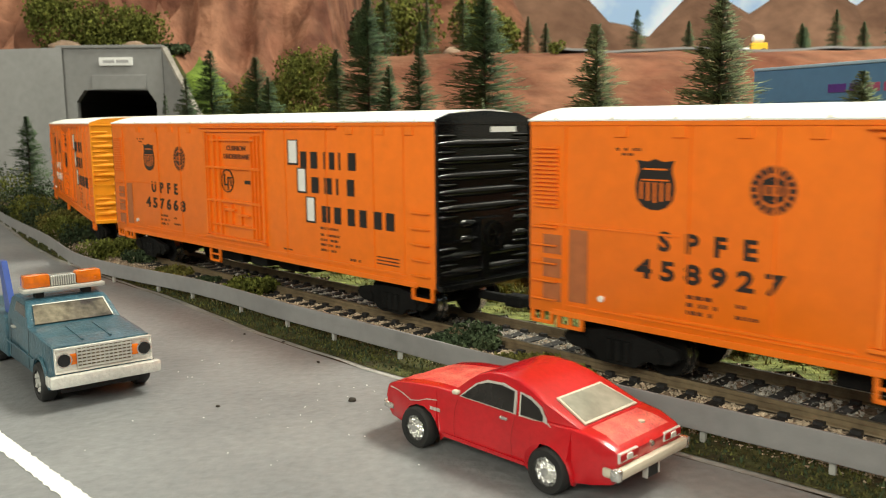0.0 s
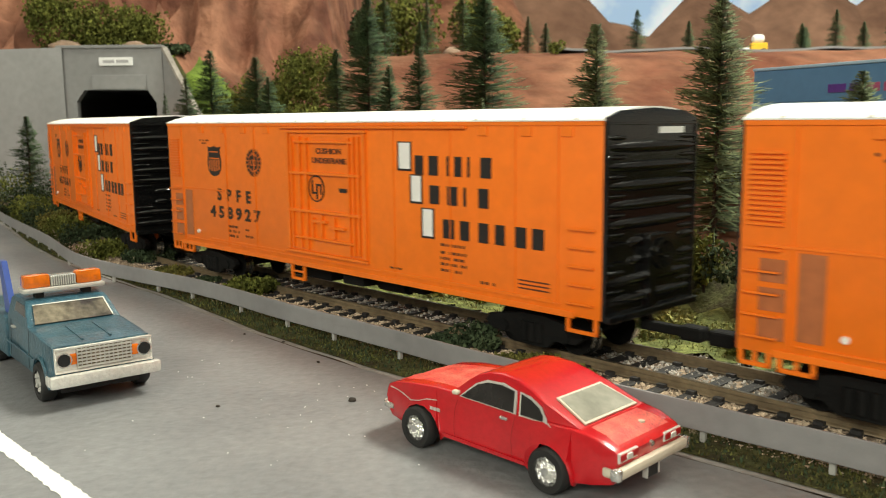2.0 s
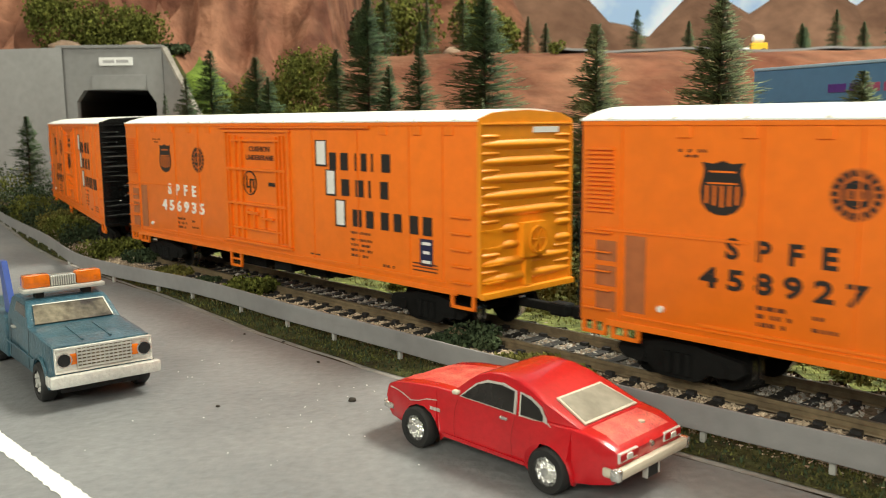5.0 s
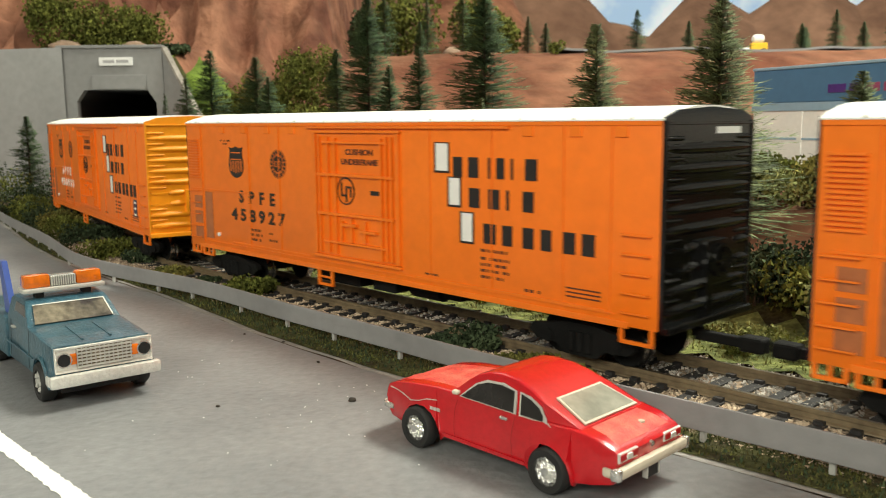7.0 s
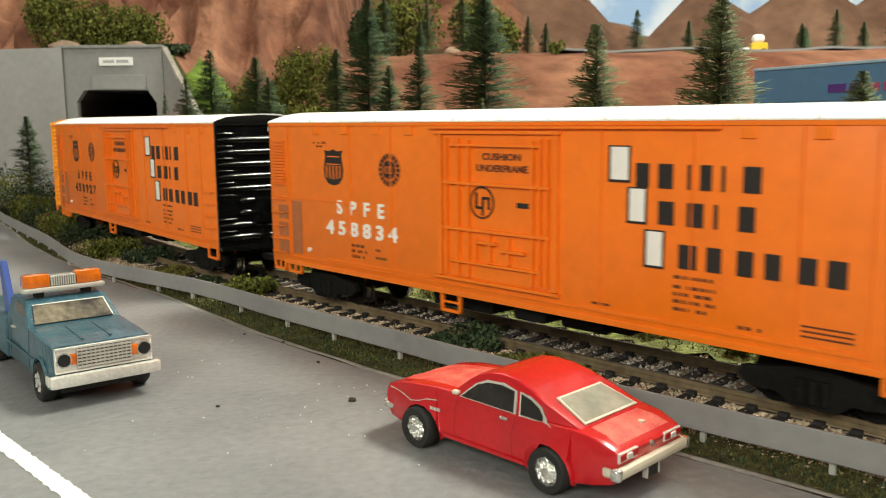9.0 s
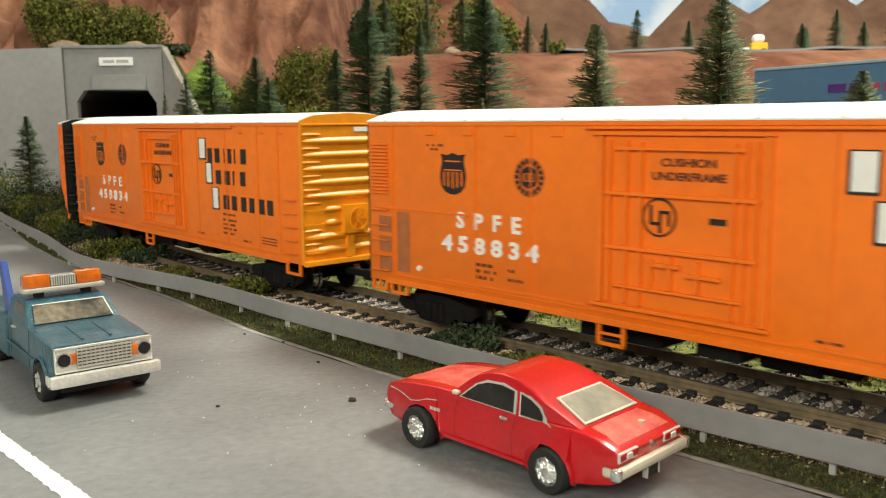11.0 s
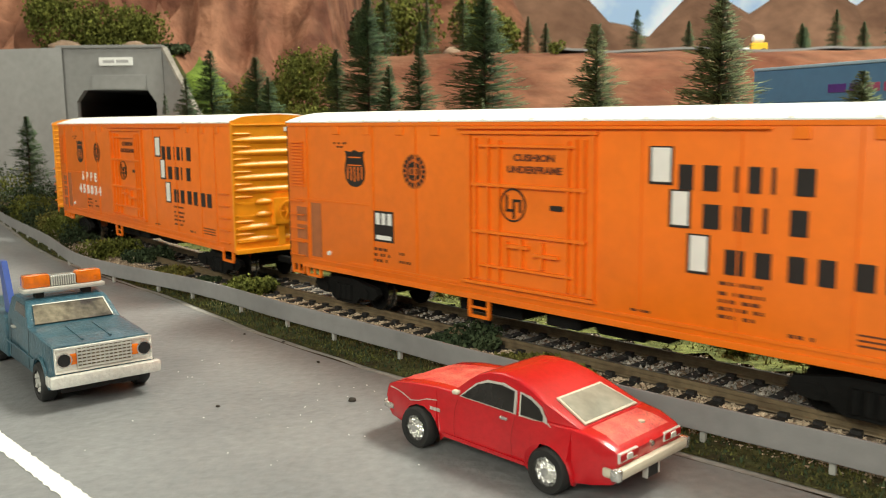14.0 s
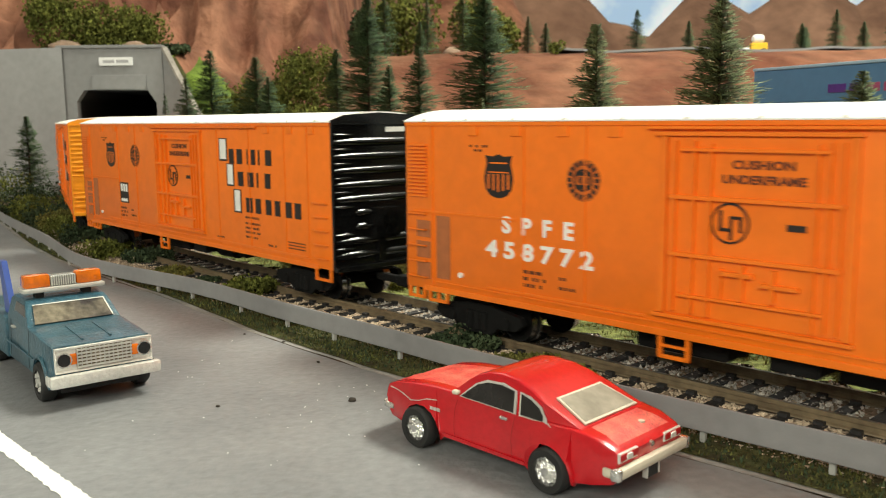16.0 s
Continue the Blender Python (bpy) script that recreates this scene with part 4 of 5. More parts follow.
slab(bm, [(cx - 47.5, PY + 1, 0), (cx - 47.5, PY + 1, 123.4), (cx - 98, PY - 62, 116.5), (cx - 98, PY - 62, 0)], 6)
part("wing_wall", bm, CONCRETE, portal, "grey flared wing wall")
bm = bmesh.new()
slab(bm, [(cx + 40, PY + 1, 0), (cx + 75, PY - 26, 0), (cx + 75, PY - 26, 62), (cx + 40, PY + 1, 122.6)], -6)
part("wing_wall", bm, CONCRETE, portal, "grey wing wall with a sloping top")
bm = bmesh.new()
slab(bm, [(cx + 39, PY + 0.5, 122.4), (cx + 76, PY - 28, 61.5), (cx + 79, PY - 24, 61.5), (cx + 42, PY + 4.5, 122.4)], 2.2)
part("coping", bm, STONE_GREY, portal, "pale sloping coping")
bm = bmesh.new()
ring = [[bm.verts.new((x * 1.0 + (yy - PY) * -0.03, yy, z)) for x, z in inner] for yy in (PY + 2, PY + 60, PY + 200, PY + 420)]
for a, b in zip(ring, ring[1:]):
    for i in range(len(inner) - 1):
        bm.faces.new((a[i], a[i + 1], b[i + 1], b[i]))
bm.faces.new(ring[-1])
part("lining", bm, TUNNEL_DARK, portal, "black tunnel lining")
sign = tagged(part("portal_sign", boxes((cx - 12.5, cx + 15.5, PY - 2.2, PY - 0.02, 108.2, 115.0), bevel=0.3), SIGN_WHITE), "small white sign with grey writing above the tunnel", "sign")
part("writing_bar", boxes((cx - 9, cx + 0.4, PY - 2.5, PY - 2.1, 110.4, 112.8), (cx + 2.2, cx + 12.4, PY - 2.5, PY - 2.1, 110.4, 112.8)), BAR_GREY, sign, "grey unreadable writing")

# ---- store behind the embankment ----
store = thing("store_building", Matrix(), "long white store with a deep blue roof fascia", "building")
S0, S1 = Vector((156.0, 450.0)), Vector((188.6, 372.0))
sd = (S1 - S0).normalized()
S1 = S0 + sd * 330
sn = Vector((-sd.y, sd.x))
turn = math.degrees(math.atan2(sd.y, sd.x))
store.matrix_world = at(S0.x, S0.y, 38, turn)
part("wall", boxes((0.4, 330, 0.4, 90, -3, 29.5)), STORE_WHITE, store, "white painted wall")
part("wall_band", boxes((0.4, 330, 0.1, 0.5, 12.0, 13.0)), STORE_PALE, store, "thin pale band along the wall")
part("fascia", boxes((0, 330, 0, 92, 29.6, 45.3), bevel=0.5), STORE_BLUE, store, "deep blue fascia")
part("cap", boxes((-0.4, 330, -0.5, 92.4, 45.3, 46.6), bevel=0.2), STORE_PALE, store, "pale blue cap along the roof")
part("trim", boxes((-0.2, 330, -0.3, 0.3, 25.6, 29.5), bevel=0.1), STORE_PALE, store, "pale blue trim under the fascia")
for x in range(30, 320, 42):
    part("column", boxes((x, x + 3, -0.1, 0.6, -3, 25.5), bevel=0.1), STORE_WHITE, store)
part("name_bar", boxes((48, 58, -0.5, 0, 33.4, 37.2), (60, 67, -0.5, 0, 33.4, 37.2), bevel=0.2), SIGN_PURPLE, store, "purple sign shapes")
part("name_bar", boxes((69, 76, -0.5, 0, 33.4, 37.2), (78, 88, -0.5, 0, 33.4, 37.2), bevel=0.2), SIGN_RED, store, "reddish sign shapes")


# ---- vehicles ----
def wheel(parent, x, y, r, w, out, spokes):
    """A tyre with its rim as a part of the tyre's wheel; out is the side it shows."""
    bm = bmesh.new()
    seg = 28
    prof = [(0.62, 0.5), (0.9, 0.5), (1.0, 0.32), (1.0, -0.32), (0.9, -0.5), (0.62, -0.5)]
    rings = [[bm.verts.new((r * a * math.cos(2 * math.pi * k / seg), w * b, r * a * math.sin(2 * math.pi * k / seg))) for k in range(seg)] for a, b in prof]
    for i in range(len(rings)):
        p, q = rings[i], rings[(i + 1) % len(rings)]
        for k in range(seg):
            bm.faces.new((p[k], p[(k + 1) % seg], q[(k + 1) % seg], q[k]))
    bmesh.ops.recalc_face_normals(bm, faces=bm.faces)
    t_ = part("tyre", bm, RUBBER, parent, "black rubber tyre", 40, at(x, y, r))
    bm = cyl(bmesh.new(), (0, 0, 0), "y", r * 0.63, w * 0.7, 24)
    cyl(bm, (0, out * w * 0.42, 0), "y", r * 0.2, w * 0.3, 14)
    for k in range(spokes):
        a = 2 * math.pi * k / spokes
        bmesh.ops.create_icosphere(bm, subdivisions=1, radius=r * 0.17, matrix=Matrix.Translation((r * 0.4 * math.cos(a), out * w * 0.36, r * 0.4 * math.sin(a))))
    part("rim", bm, RIM_CHROME if spokes > 6 else POST, t_, "bright moulded rim" if spokes > 6 else "dull grey rim", 35)
    return t_


def arch(cx, cz, r, n=9, a0=200, a1=-20):
    """Points of a wheel arch from rear to front."""
    return [(cx + r * math.cos(radians(a0 + (a1 - a0) * k / n)), cz + r * math.sin(radians(a0 + (a1 - a0) * k / n))) for k in range(n + 1)]


SLICES = [(-1, 0.9), (-0.985, 0.35), (-0.95, 0.1), (-0.86, 0), (-0.5, 0), (0, 0), (0.5, 0), (0.86, 0), (0.95, 0.1), (0.985, 0.35), (1, 0.9)]


def red_coupe():
    car = thing("toy_coupe", at(13.7, 157.6, 0, 135.4), "red two-door model coupe with chrome wheels on the road", "car")
    R, F = -15.8, 14.9
    TOP = [(-27.2, 9.7), (-24, 10.9), (-20, 11.5), (-10, 11.4), (4, 11.6), (7.5, 12.0), (12, 12.0), (18, 11.5), (23, 10.7), (25.6, 9.7)]
    o = [(24.6, 3.6), (25.6, 5.2), (26.2, 7.4), (26.0, 9.0)] + TOP[::-1] + [(-27.9, 9.0), (-27.6, 6.0), (-26.8, 4.0), (-23.6, 3.3), (-21.2, 3.0)]
    o += arch(R, 3.7, 4.75) + [(-11.0, 2.8), (9.2, 3.1)] + arch(F, 3.7, 4.75) + [(19.6, 3.3)]

    def width(x, z):
        w = 11.5 - 1.5 * max(0, (z - 7.6) / 4.2) ** 1.6 - 0.9 * max(0, (5.5 - z) / 3) ** 1.5
        w -= 2.0 * max(0, (x - 16) / 10) ** 2 + 1.5 * max(0, (-x - 19) / 8) ** 2
        w += 0.35 * math.exp(-((x - R) / 6) ** 2) * (1 if z < 9 else 0.5)
        return w
    body = part("body", hull(o, SLICES, width), RED_PAINT, car, "glossy red body shell", 42)
    g = [(8.0, 11.6), (4.0, 14.9), (2.4, 16.0), (0.2, 16.75), (-3, 17.05), (-6.6, 16.75), (-10.0, 15.7), (-13.6, 14.2), (-20.6, 11.5), (-20.6, 10.6), (7.6, 10.8)]

    def gwidth(x, z):
        return 10.4 - 2.3 * max(0, (z - 11.4) / 5.6) ** 1.1 - 1.2 * max(0, (-x - 13) / 8)
    part("roof", hull(g, [(-1, 0.6), (-0.975, 0.2), (-0.92, 0.04), (-0.8, 0), (-0.4, 0), (0, 0), (0.4, 0), (0.8, 0), (0.92, 0.04), (0.975, 0.2), (1, 0.6)], gwidth), RED_PAINT, car, "red roof with fastback rear pillars", 48)

    def side(pts, k, thick):
        bm = bmesh.new()
        for s in (1, -1):
            ring = [(x, s * (gwidth(x, z) + k), z) for x, z in pts]
            slab(bm, ring if s < 0 else ring[::-1], thick)
        bmesh.ops.recalc_face_normals(bm, faces=bm.faces)
        return bm
    front = [(5.0, 11.8), (-7.4, 11.5), (-6.7, 14.9), (-3.6, 15.4), (-0.4, 15.2), (1.9, 14.4)]
    rear = [(-8.9, 11.5), (-13.6, 11.4), (-13.5, 12.3), (-12.4, 13.4), (-10.4, 14.3), (-8.1, 14.8)]
    for ring in (front, rear):
        c = Vector((sum(p[0] for p in ring) / len(ring), sum(p[1] for p in ring) / len(ring)))
        part("window_trim", side([tuple(Vector(p) + (Vector(p) - c).normalized() * 0.42) for p in ring], -0.1, 0.28), SILVER, car, "thin silver window trim")
        part("side_window", side([tuple(Vector(p) - (Vector(p) - c).normalized() * 0.1) for p in ring], 0.03, 0.3), PANE_DARK, car, "dark side glass")
    bm = bmesh.new()
    for x0, z0, x1, z1 in ((-13.9, 12.2, -14.4, 11.4), (-14.4, 11.4, -15.2, 11.0)):
        for s in (1, -1):
            y0, y1 = s * (gwidth(x0, z0) + 0.05), s * (gwidth(x1, z1) + 0.45)
            slab(bm, [(x0, y0, z0), (x0 - 0.35, y0, z0), (x1 - 0.35, y1, z1), (x1, y1, z1)], 0.2)
    bmesh.ops.recalc_face_normals(bm, faces=bm.faces)
    part("pillar_trim", bm, SILVER, car, "fine silver trim at the foot of the pillar")
    # rear window, lying on the slope of the fastback
    def on_slope(x0, x1, y0, y1, lift):
        return [(x, y, 14.2 + (x + 13.6) * 2.7 / 7.0 + lift) for x, y in ((x0, -y0), (x0, y0), (x1, y1), (x1, -y1))]
    bm = bmesh.new()
    slab(bm, on_slope(-13.4, -20.3, 6.3, 7.6, 0.06), 0.3)
    part("window_trim", bm, CREAM_TRIM, car, "ivory frame of the rear window")
    bm = bmesh.new()
    slab(bm, on_slope(-13.85, -19.85, 5.85, 7.1, 0.1), 0.34)
    part("rear_window", bm, PANE_PALE, car, "pale rear glass")
    bm = bmesh.new()
    slab(bm, [(6.9, -8.6, 12.25), (6.9, 8.6, 12.25), (3.6, 7.4, 14.85), (3.6, -7.4, 14.85)], 0.2)
    bmesh.ops.recalc_face_normals(bm, faces=bm.faces)
    part("windscreen", bm, PANE_DARK, car, "dark windscreen")
    part("mirror", boxes((5.4, 6.8, 9.6, 10.8, 11.9, 12.7), bevel=0.3), CREAM_TRIM, car, "small pale wing mirror", 40)

    def top_z(x):
        return next(z0 + (z1 - z0) * (x - x0) / (x1 - x0) for (x0, z0), (x1, z1) in zip(TOP, TOP[1:]) if x0 <= x <= x1)
    for nm, xa, xb, wid, lab in (("hood", 7.8, 24.9, 7.6, "dusty red hood"), ("trunk_lid", -26.6, -20.9, 7.8, "dusty red trunk lid")):
        bm = bmesh.new()
        rows_ = []
        for i in range(17):
            x = xa + (xb - xa) * i / 16
            rows_.append([bm.verts.new((x, wid * (1 - 0.1 * i / 16) * k / 8, top_z(x) + 0.06 + (0.16 * math.exp(-((abs(k) - 3.5) / 0.8) ** 2) if nm == "hood" else 0.0) - 0.08 * (abs(k) == 8))) for k in range(-8, 9)])
        for a, b in zip(rows_, rows_[1:]):
            for i in range(16):
                bm.faces.new((a[i], b[i], b[i + 1], a[i + 1]))
        bmesh.ops.recalc_face_normals(bm, faces=bm.faces)
        part(nm, bm, DUSTY_RED, car, lab, 60)
    part("rear_bumper", boxes((-29.0, -27.6, -10.0, 10.0, 5.4, 7.1), (-28.2, -25.6, -10.6, -10.0, 5.5, 7.0), (-28.2, -25.6, 10.0, 10.6, 5.5, 7.0), bevel=0.4), CREAM_TRIM, car, "ivory chrome rear bumper", 40)
    for y in (-10.2, 10.2):
        part("bumper_end", boxes((-29.0, -27.2, y - 0.7, y + 0.7, 5.2, 7.3), bevel=0.45), CHROME, car, "chrome bumper end", 40)
    part("front_bumper", boxes((25.8, 27.2, -9.2, 9.2, 4.8, 6.2), (23.6, 26.4, -9.9, -9.2, 4.9, 6.1), (23.6, 26.4, 9.2, 9.9, 4.9, 6.1), bevel=0.35), CHROME, car, "chrome front bumper", 40)
    for y in (-7.0, 7.0):
        part("headlamp", cyl(bmesh.new(), (25.9, y, 7.7), "x", 1.5, 1.0, 18), CHROME, car, "round chrome headlamp", 40)
        part("tail_frame", boxes((-28.05, -27.4, y * 0.94 - 2.7, y * 0.94 + 2.7, 7.7, 9.3), bevel=0.2), SILVER, car, "thin silver frame of the tail lamp")
        part("tail_lamp", boxes((-28.2, -27.4, y * 0.94 - 2.5, y * 0.94 + 2.5, 7.9, 9.1), bevel=0.2), TAIL_RED, car, "red tail lamp")
        part("tail_lens", boxes((-28.4, -27.8, y * 0.94 - 0.7, y * 0.94 + 0.9, 8.0, 9.0), bevel=0.2), SILVER, car, "clear reversing lens")
    part("trunk_badge", cyl(bmesh.new(), (-28.0, 0, 8.7), "x", 0.5, 0.5, 12), CHROME, car, "round chrome lock")
    part("deck_badge", cyl(bmesh.new(), (-24.4, -2.6, 10.85), "z", 0.55, 0.3, 12), CREAM_TRIM, car, "small pale fuel cap")
    part("number_plate", boxes((-28.4, -27.5, -1.6, 1.6, 3.2, 5.2), bevel=0.15), RUBBER, car, "dark plate under the bumper")
    part("plate_frame", boxes((-28.5, -27.6, -1.9, -1.6, 3.3, 5.2), (-28.5, -27.6, 1.6, 1.9, 3.3, 5.2)), SILVER, car)
    part("door_handle", boxes(*[(-6.6, -4.9, s * 10.9 - 0.3, s * 10.9 + 0.3, 10.1, 10.6) for s in (-1, 1)], bevel=0.12), CHROME, car, "small chrome door handle")
    part("fender_badge", boxes(*[(x, x + 0.7, s * 11.42 - 0.12, s * 11.42 + 0.12, 8.1, 8.7) for s in (-1, 1) for x in (9.2, 10.1, 11.0)], bevel=0.06), SILVER, car, "small silver fender badge")

    def side_line(rows_, thick, tall):
        bm = bmesh.new()
        for (x0, z0), (x1, z1) in zip(rows_, rows_[1:]):
            for s in (-1, 1):
                y0, y1 = s * (width(x0, z0) + 0.02), s * (width(x1, z1) + 0.02)
                slab(bm, [(x0, y0, z0), (x0, y0, z0 + tall), (x1, y1, z1 + tall), (x1, y1, z1)], thick)
        bmesh.ops.recalc_face_normals(bm, faces=bm.faces)
        return bm
    # the highlight along the fender crease is put in as a silver strip
    part("side_crease", side_line([(24.4, 9.4), (21.6, 9.5), (19.2, 9.2), (17.0, 8.6), (15.0, 8.9), (13.0, 9.6), (10.4, 9.9)], 0.07, 0.16), SILVER, car, "fender highlight drawn as a fine pale line")
    part("rocker_crease", side_line([(9.0, 4.1), (0, 3.9), (-10.6, 3.7)], 0.16, 0.22), RED_PAINT, car, "raised red crease along the sill")
    for x in (5.6, -7.9):
        for s in (-1, 1):
            bm = bmesh.new()
            for z0, z1 in ((4.2, 7.0), (7.0, 9.2), (9.2, 11.0)):
                y0, y1 = s * (width(x, z0) - 0.02), s * (width(x, z1) - 0.02)
                slab(bm, [(x, y0, z0), (x + 0.12, y0, z0), (x + 0.12, y1, z1), (x, y1, z1)], 0.04 * -s)
            bmesh.ops.recalc_face_normals(bm, faces=bm.faces)
            part("door_gap", bm, TAIL_RED, car, "dark red shut line of the door")
    part("chassis", boxes((-20, 20, -8.2, 8.2, 2.2, 4.4)), RUBBER, car, "black chassis plate")
    for x in (R, F):
        for y in (-10.9, 10.9):
            wheel(car, x, y, 3.95, 3.0, 1 if y > 0 else -1, 9)
    return car


def tow_truck():
    tr = thing("toy_tow_truck", at(-80.4, 196.7, 0, -51.7), "teal model pickup tow truck with amber light bar", "truck")
    o = [(8.4, 5.4), (8.9, 7), (8.9, 12.0), (8.2, 13.4), (2, 14.0), (-8.5, 14.5), (-10, 14.6), (-30, 14.6), (-30, 4.2), (-5.2, 4.0)]
    o = o[:-1] + [(-29, 4.2), (-7, 4.2)] + arch(0, 4.4, 5.2, 9, 185, -5) + [(6, 4.8)]

    def width(x, z):
        return 11.2 - 0.5 * max(0, (z - 11.5) / 3) - 0.5 * max(0, (6 - z) / 3) - 0.5 * max(0, (x - 4) / 5) ** 2
    body = part("cab_body", hull(o, SLICES, width), TEAL_PAINT, tr, "glossy teal cab body and hood", 38)
    bm = bmesh.new()
    for y0 in (-3.4, 2.7):
        slab(bm, [(5.4, y0, 13.72), (5.4, y0 + 0.35, 13.72), (-7.4, y0 + 0.35, 14.45), (-7.4, y0, 14.45)], 0.25)
    bmesh.ops.recalc_face_normals(bm, faces=bm.faces)
    part("hood_rib", bm, TEAL_PAINT, tr)
    g = [(-10.8, 14.2), (-16.2, 18.6), (-17.8, 19.4), (-21.5, 19.9), (-28, 19.7), (-30.0, 18.9), (-30.4, 14.2)]

    def gw(x, z):
        return 10.6 - 1.5 * max(0, (z - 14) / 6.2)
    part("cab_roof", hull(g, [(-1, 0.6), (-0.97, 0.15), (-0.88, 0), (0, 0), (0.88, 0), (0.97, 0.15), (1, 0.6)], gw), TEAL_PAINT, tr, "teal cab roof", 40)
    bm = bmesh.new()
    slab(bm, [(-11.3, -8.9, 14.8), (-11.3, 8.9, 14.8), (-15.8, 8.1, 18.45), (-15.8, -8.1, 18.45)], 0.25)
    bmesh.ops.recalc_face_normals(bm, faces=bm.faces)
    part("windscreen", bm, PANE_WIND, tr, "windscreen with a pale reflection painted in")
    bm = bmesh.new()
    slab(bm, [(-11.3, 8.75, 14.8), (-11.3, 9.0, 14.8), (-15.8, 8.2, 18.45), (-15.8, 7.95, 18.45)], 0.34)
    slab(bm, [(-15.7, -8.2, 18.38), (-15.7, 8.2, 18.38), (-15.9, 8.2, 18.54), (-15.9, -8.2, 18.54)], 0.34)
    bmesh.ops.recalc_face_normals(bm, faces=bm.faces)
    part("window_trim", bm, SILVER, tr, "silver windscreen frame")
    bm = bmesh.new()
    for s in (1, -1):
        ring = [(x, s * (gw(x, z) + 0.02), z) for x, z in ((-13.8, 15.0), (-25, 15.0), (-25, 18.5), (-17.2, 18.5))]
        slab(bm, ring if s < 0 else ring[::-1], 0.25)
    bmesh.ops.recalc_face_normals(bm, faces=bm.faces)
    part("side_window", bm, PANE_WIND, tr, "side glass with a pale reflection painted in")
    # front
    part("grille_surround", boxes((8.5, 9.5, -10.4, 10.4, 8.0, 13.4), (9.2, 9.9, -10.5, 10.5, 12.95, 13.5), (9.2, 9.9, -10.5, 10.5, 7.9, 8.4), (9.2, 9.8, -10.5, -10.1, 8, 13.4), (9.2, 9.8, 10.1, 10.5, 8, 13.4), bevel=0.2), BRIGHT_TRIM, tr, "silver painted grille surround", 40)
    # dark sheet added for the shade between the grille bars
    part("grille_shade", boxes((9.3, 9.62, -6.0, 6.0, 8.6, 13.0)), RAIL_SIDE, tr, "dark sheet added as shade behind the grille bars")
    gr = bmesh.new()
    for k in range(6):
        box(gr, 9.4, 10.0, -5.9, 5.9, 8.7 + k * 0.74, 8.7 + k * 0.74 + 0.36)
    for k in range(13):
        box(gr, 9.4, 9.8, -5.9 + k * 0.96, -5.9 + k * 0.96 + 0.22, 8.7, 12.9)
    part("grille", gr, SILVER, tr, "silver grille of fine bars")
    for y in (-8.6, 8.6):
        lamp = part("headlamp", cyl(bmesh.new(), (9.5, y, 10.8), "x", 1.35, 0.8, 20), BLACK_LENS, tr, "round black headlamp", 40)
        bm = bmesh.new()
        for k in range(20):
            a = 2 * math.pi * k / 20
            bmesh.ops.create_cube(bm, size=0.34, matrix=Matrix.Translation((9.8, y + 1.5 * math.cos(a), 10.8 + 1.5 * math.sin(a))) @ Matrix.Rotation(a, 4, "X") @ Matrix.Diagonal((1.6, 0.8, 1.7, 1)))
        part("lamp_ring", bm, CHROME, lamp, "chrome ring round the headlamp")
        part("turn_lamp", boxes((9.4, 10.0, y * 0.77 - 0.8, y * 0.77 + 0.7, 9.6, 12.0), bevel=0.2), AMBER, tr, "amber turn lamp", 40)
    part("front_bumper", boxes((9.4, 11.2, -11.9, 11.9, 5.0, 7.7), (6.8, 10, -12.0, -11.3, 5.2, 7.5), (6.8, 10, 11.3, 12.0, 5.2, 7.5), bevel=0.45), BRIGHT_TRIM, tr, "chrome front bumper", 40)
    bm = boxes(*[(-30, -4.5, s * 11.15 - 0.2, s * 11.15 + 0.2, 8.0, 8.5) for s in (-1, 1)], bevel=0.1)
    part("side_crease", bm, TEAL_PAINT, tr)
    bm = boxes(*[(-23.6, -21.4, s * 11.1 - 0.4, s * 11.1 + 0.4, 12.6, 13.1) for s in (-1, 1)], bevel=0.1)
    part("door_handle", bm, SILVER, tr, "small silver door handle")
    # light bar on the roof
    part("bar_foot", boxes((-21.6, -19.2, -6.5, -4.5, 19.5, 21.2), (-21.6, -19.2, 4.5, 6.5, 19.5, 21.2)), RUBBER, tr, "dark foot of the light bar")
    part("bar_base", boxes((-23.0, -17.8, -9.5, 9.5, 21.0, 22.1), bevel=0.3), SILVER, tr, "silver base of the light bar", 40)
    for y0, y1 in ((-9.0, -3.0), (3.0, 9.0)):
        bm = boxes((-22.4, -18.4, y0, y1, 22.1, 25.2), bevel=0.5)
        for v in bm.verts:
            if v.co.z > 24:
                v.co.x = -20.4 + (v.co.x + 20.4) * 0.8
        lens = part("beacon", bm, AMBER, tr, "amber beacon lens", 40)
        part("reflector", boxes((-21.0, -19.8, (y0 + y1) / 2 - 0.8, (y0 + y1) / 2 + 0.8, 22.4, 25.3), bevel=0.2), AMBER, lens)
    sp = part("speaker", boxes((-22.0, -18.8, -3.0, 3.0, 22.1, 24.7), bevel=0.3), CLEAR_LENS, tr, "ribbed clear centre lens")
    for k in range(11):
        part("lens_rib", boxes((-18.9, -18.45, 0, 0.26, 22.3, 24.5)), SILVER, sp, at=at(0, -2.8 + k * 0.53))
    for s in (-1, 1):
        bm = bmesh.new()
        rows_ = []
        for x, z in arch(0, 4.4, 5.3, 12, 185, -5):
            y = s * (width(x, z) + 0.02)
            rows_.append([bm.verts.new(v) for v in ((x, y, z), (x, y + s * 0.3, z), (x * 1.13, y + s * 0.3, 4.4 + (z - 4.4) * 1.13), (x * 1.16, y - s * 0.1, 4.4 + (z - 4.4) * 1.16))])
        for a, b in zip(rows_, rows_[1:]):
            for k in range(3):
                bm.faces.new((a[k], b[k], b[k + 1], a[k + 1]))
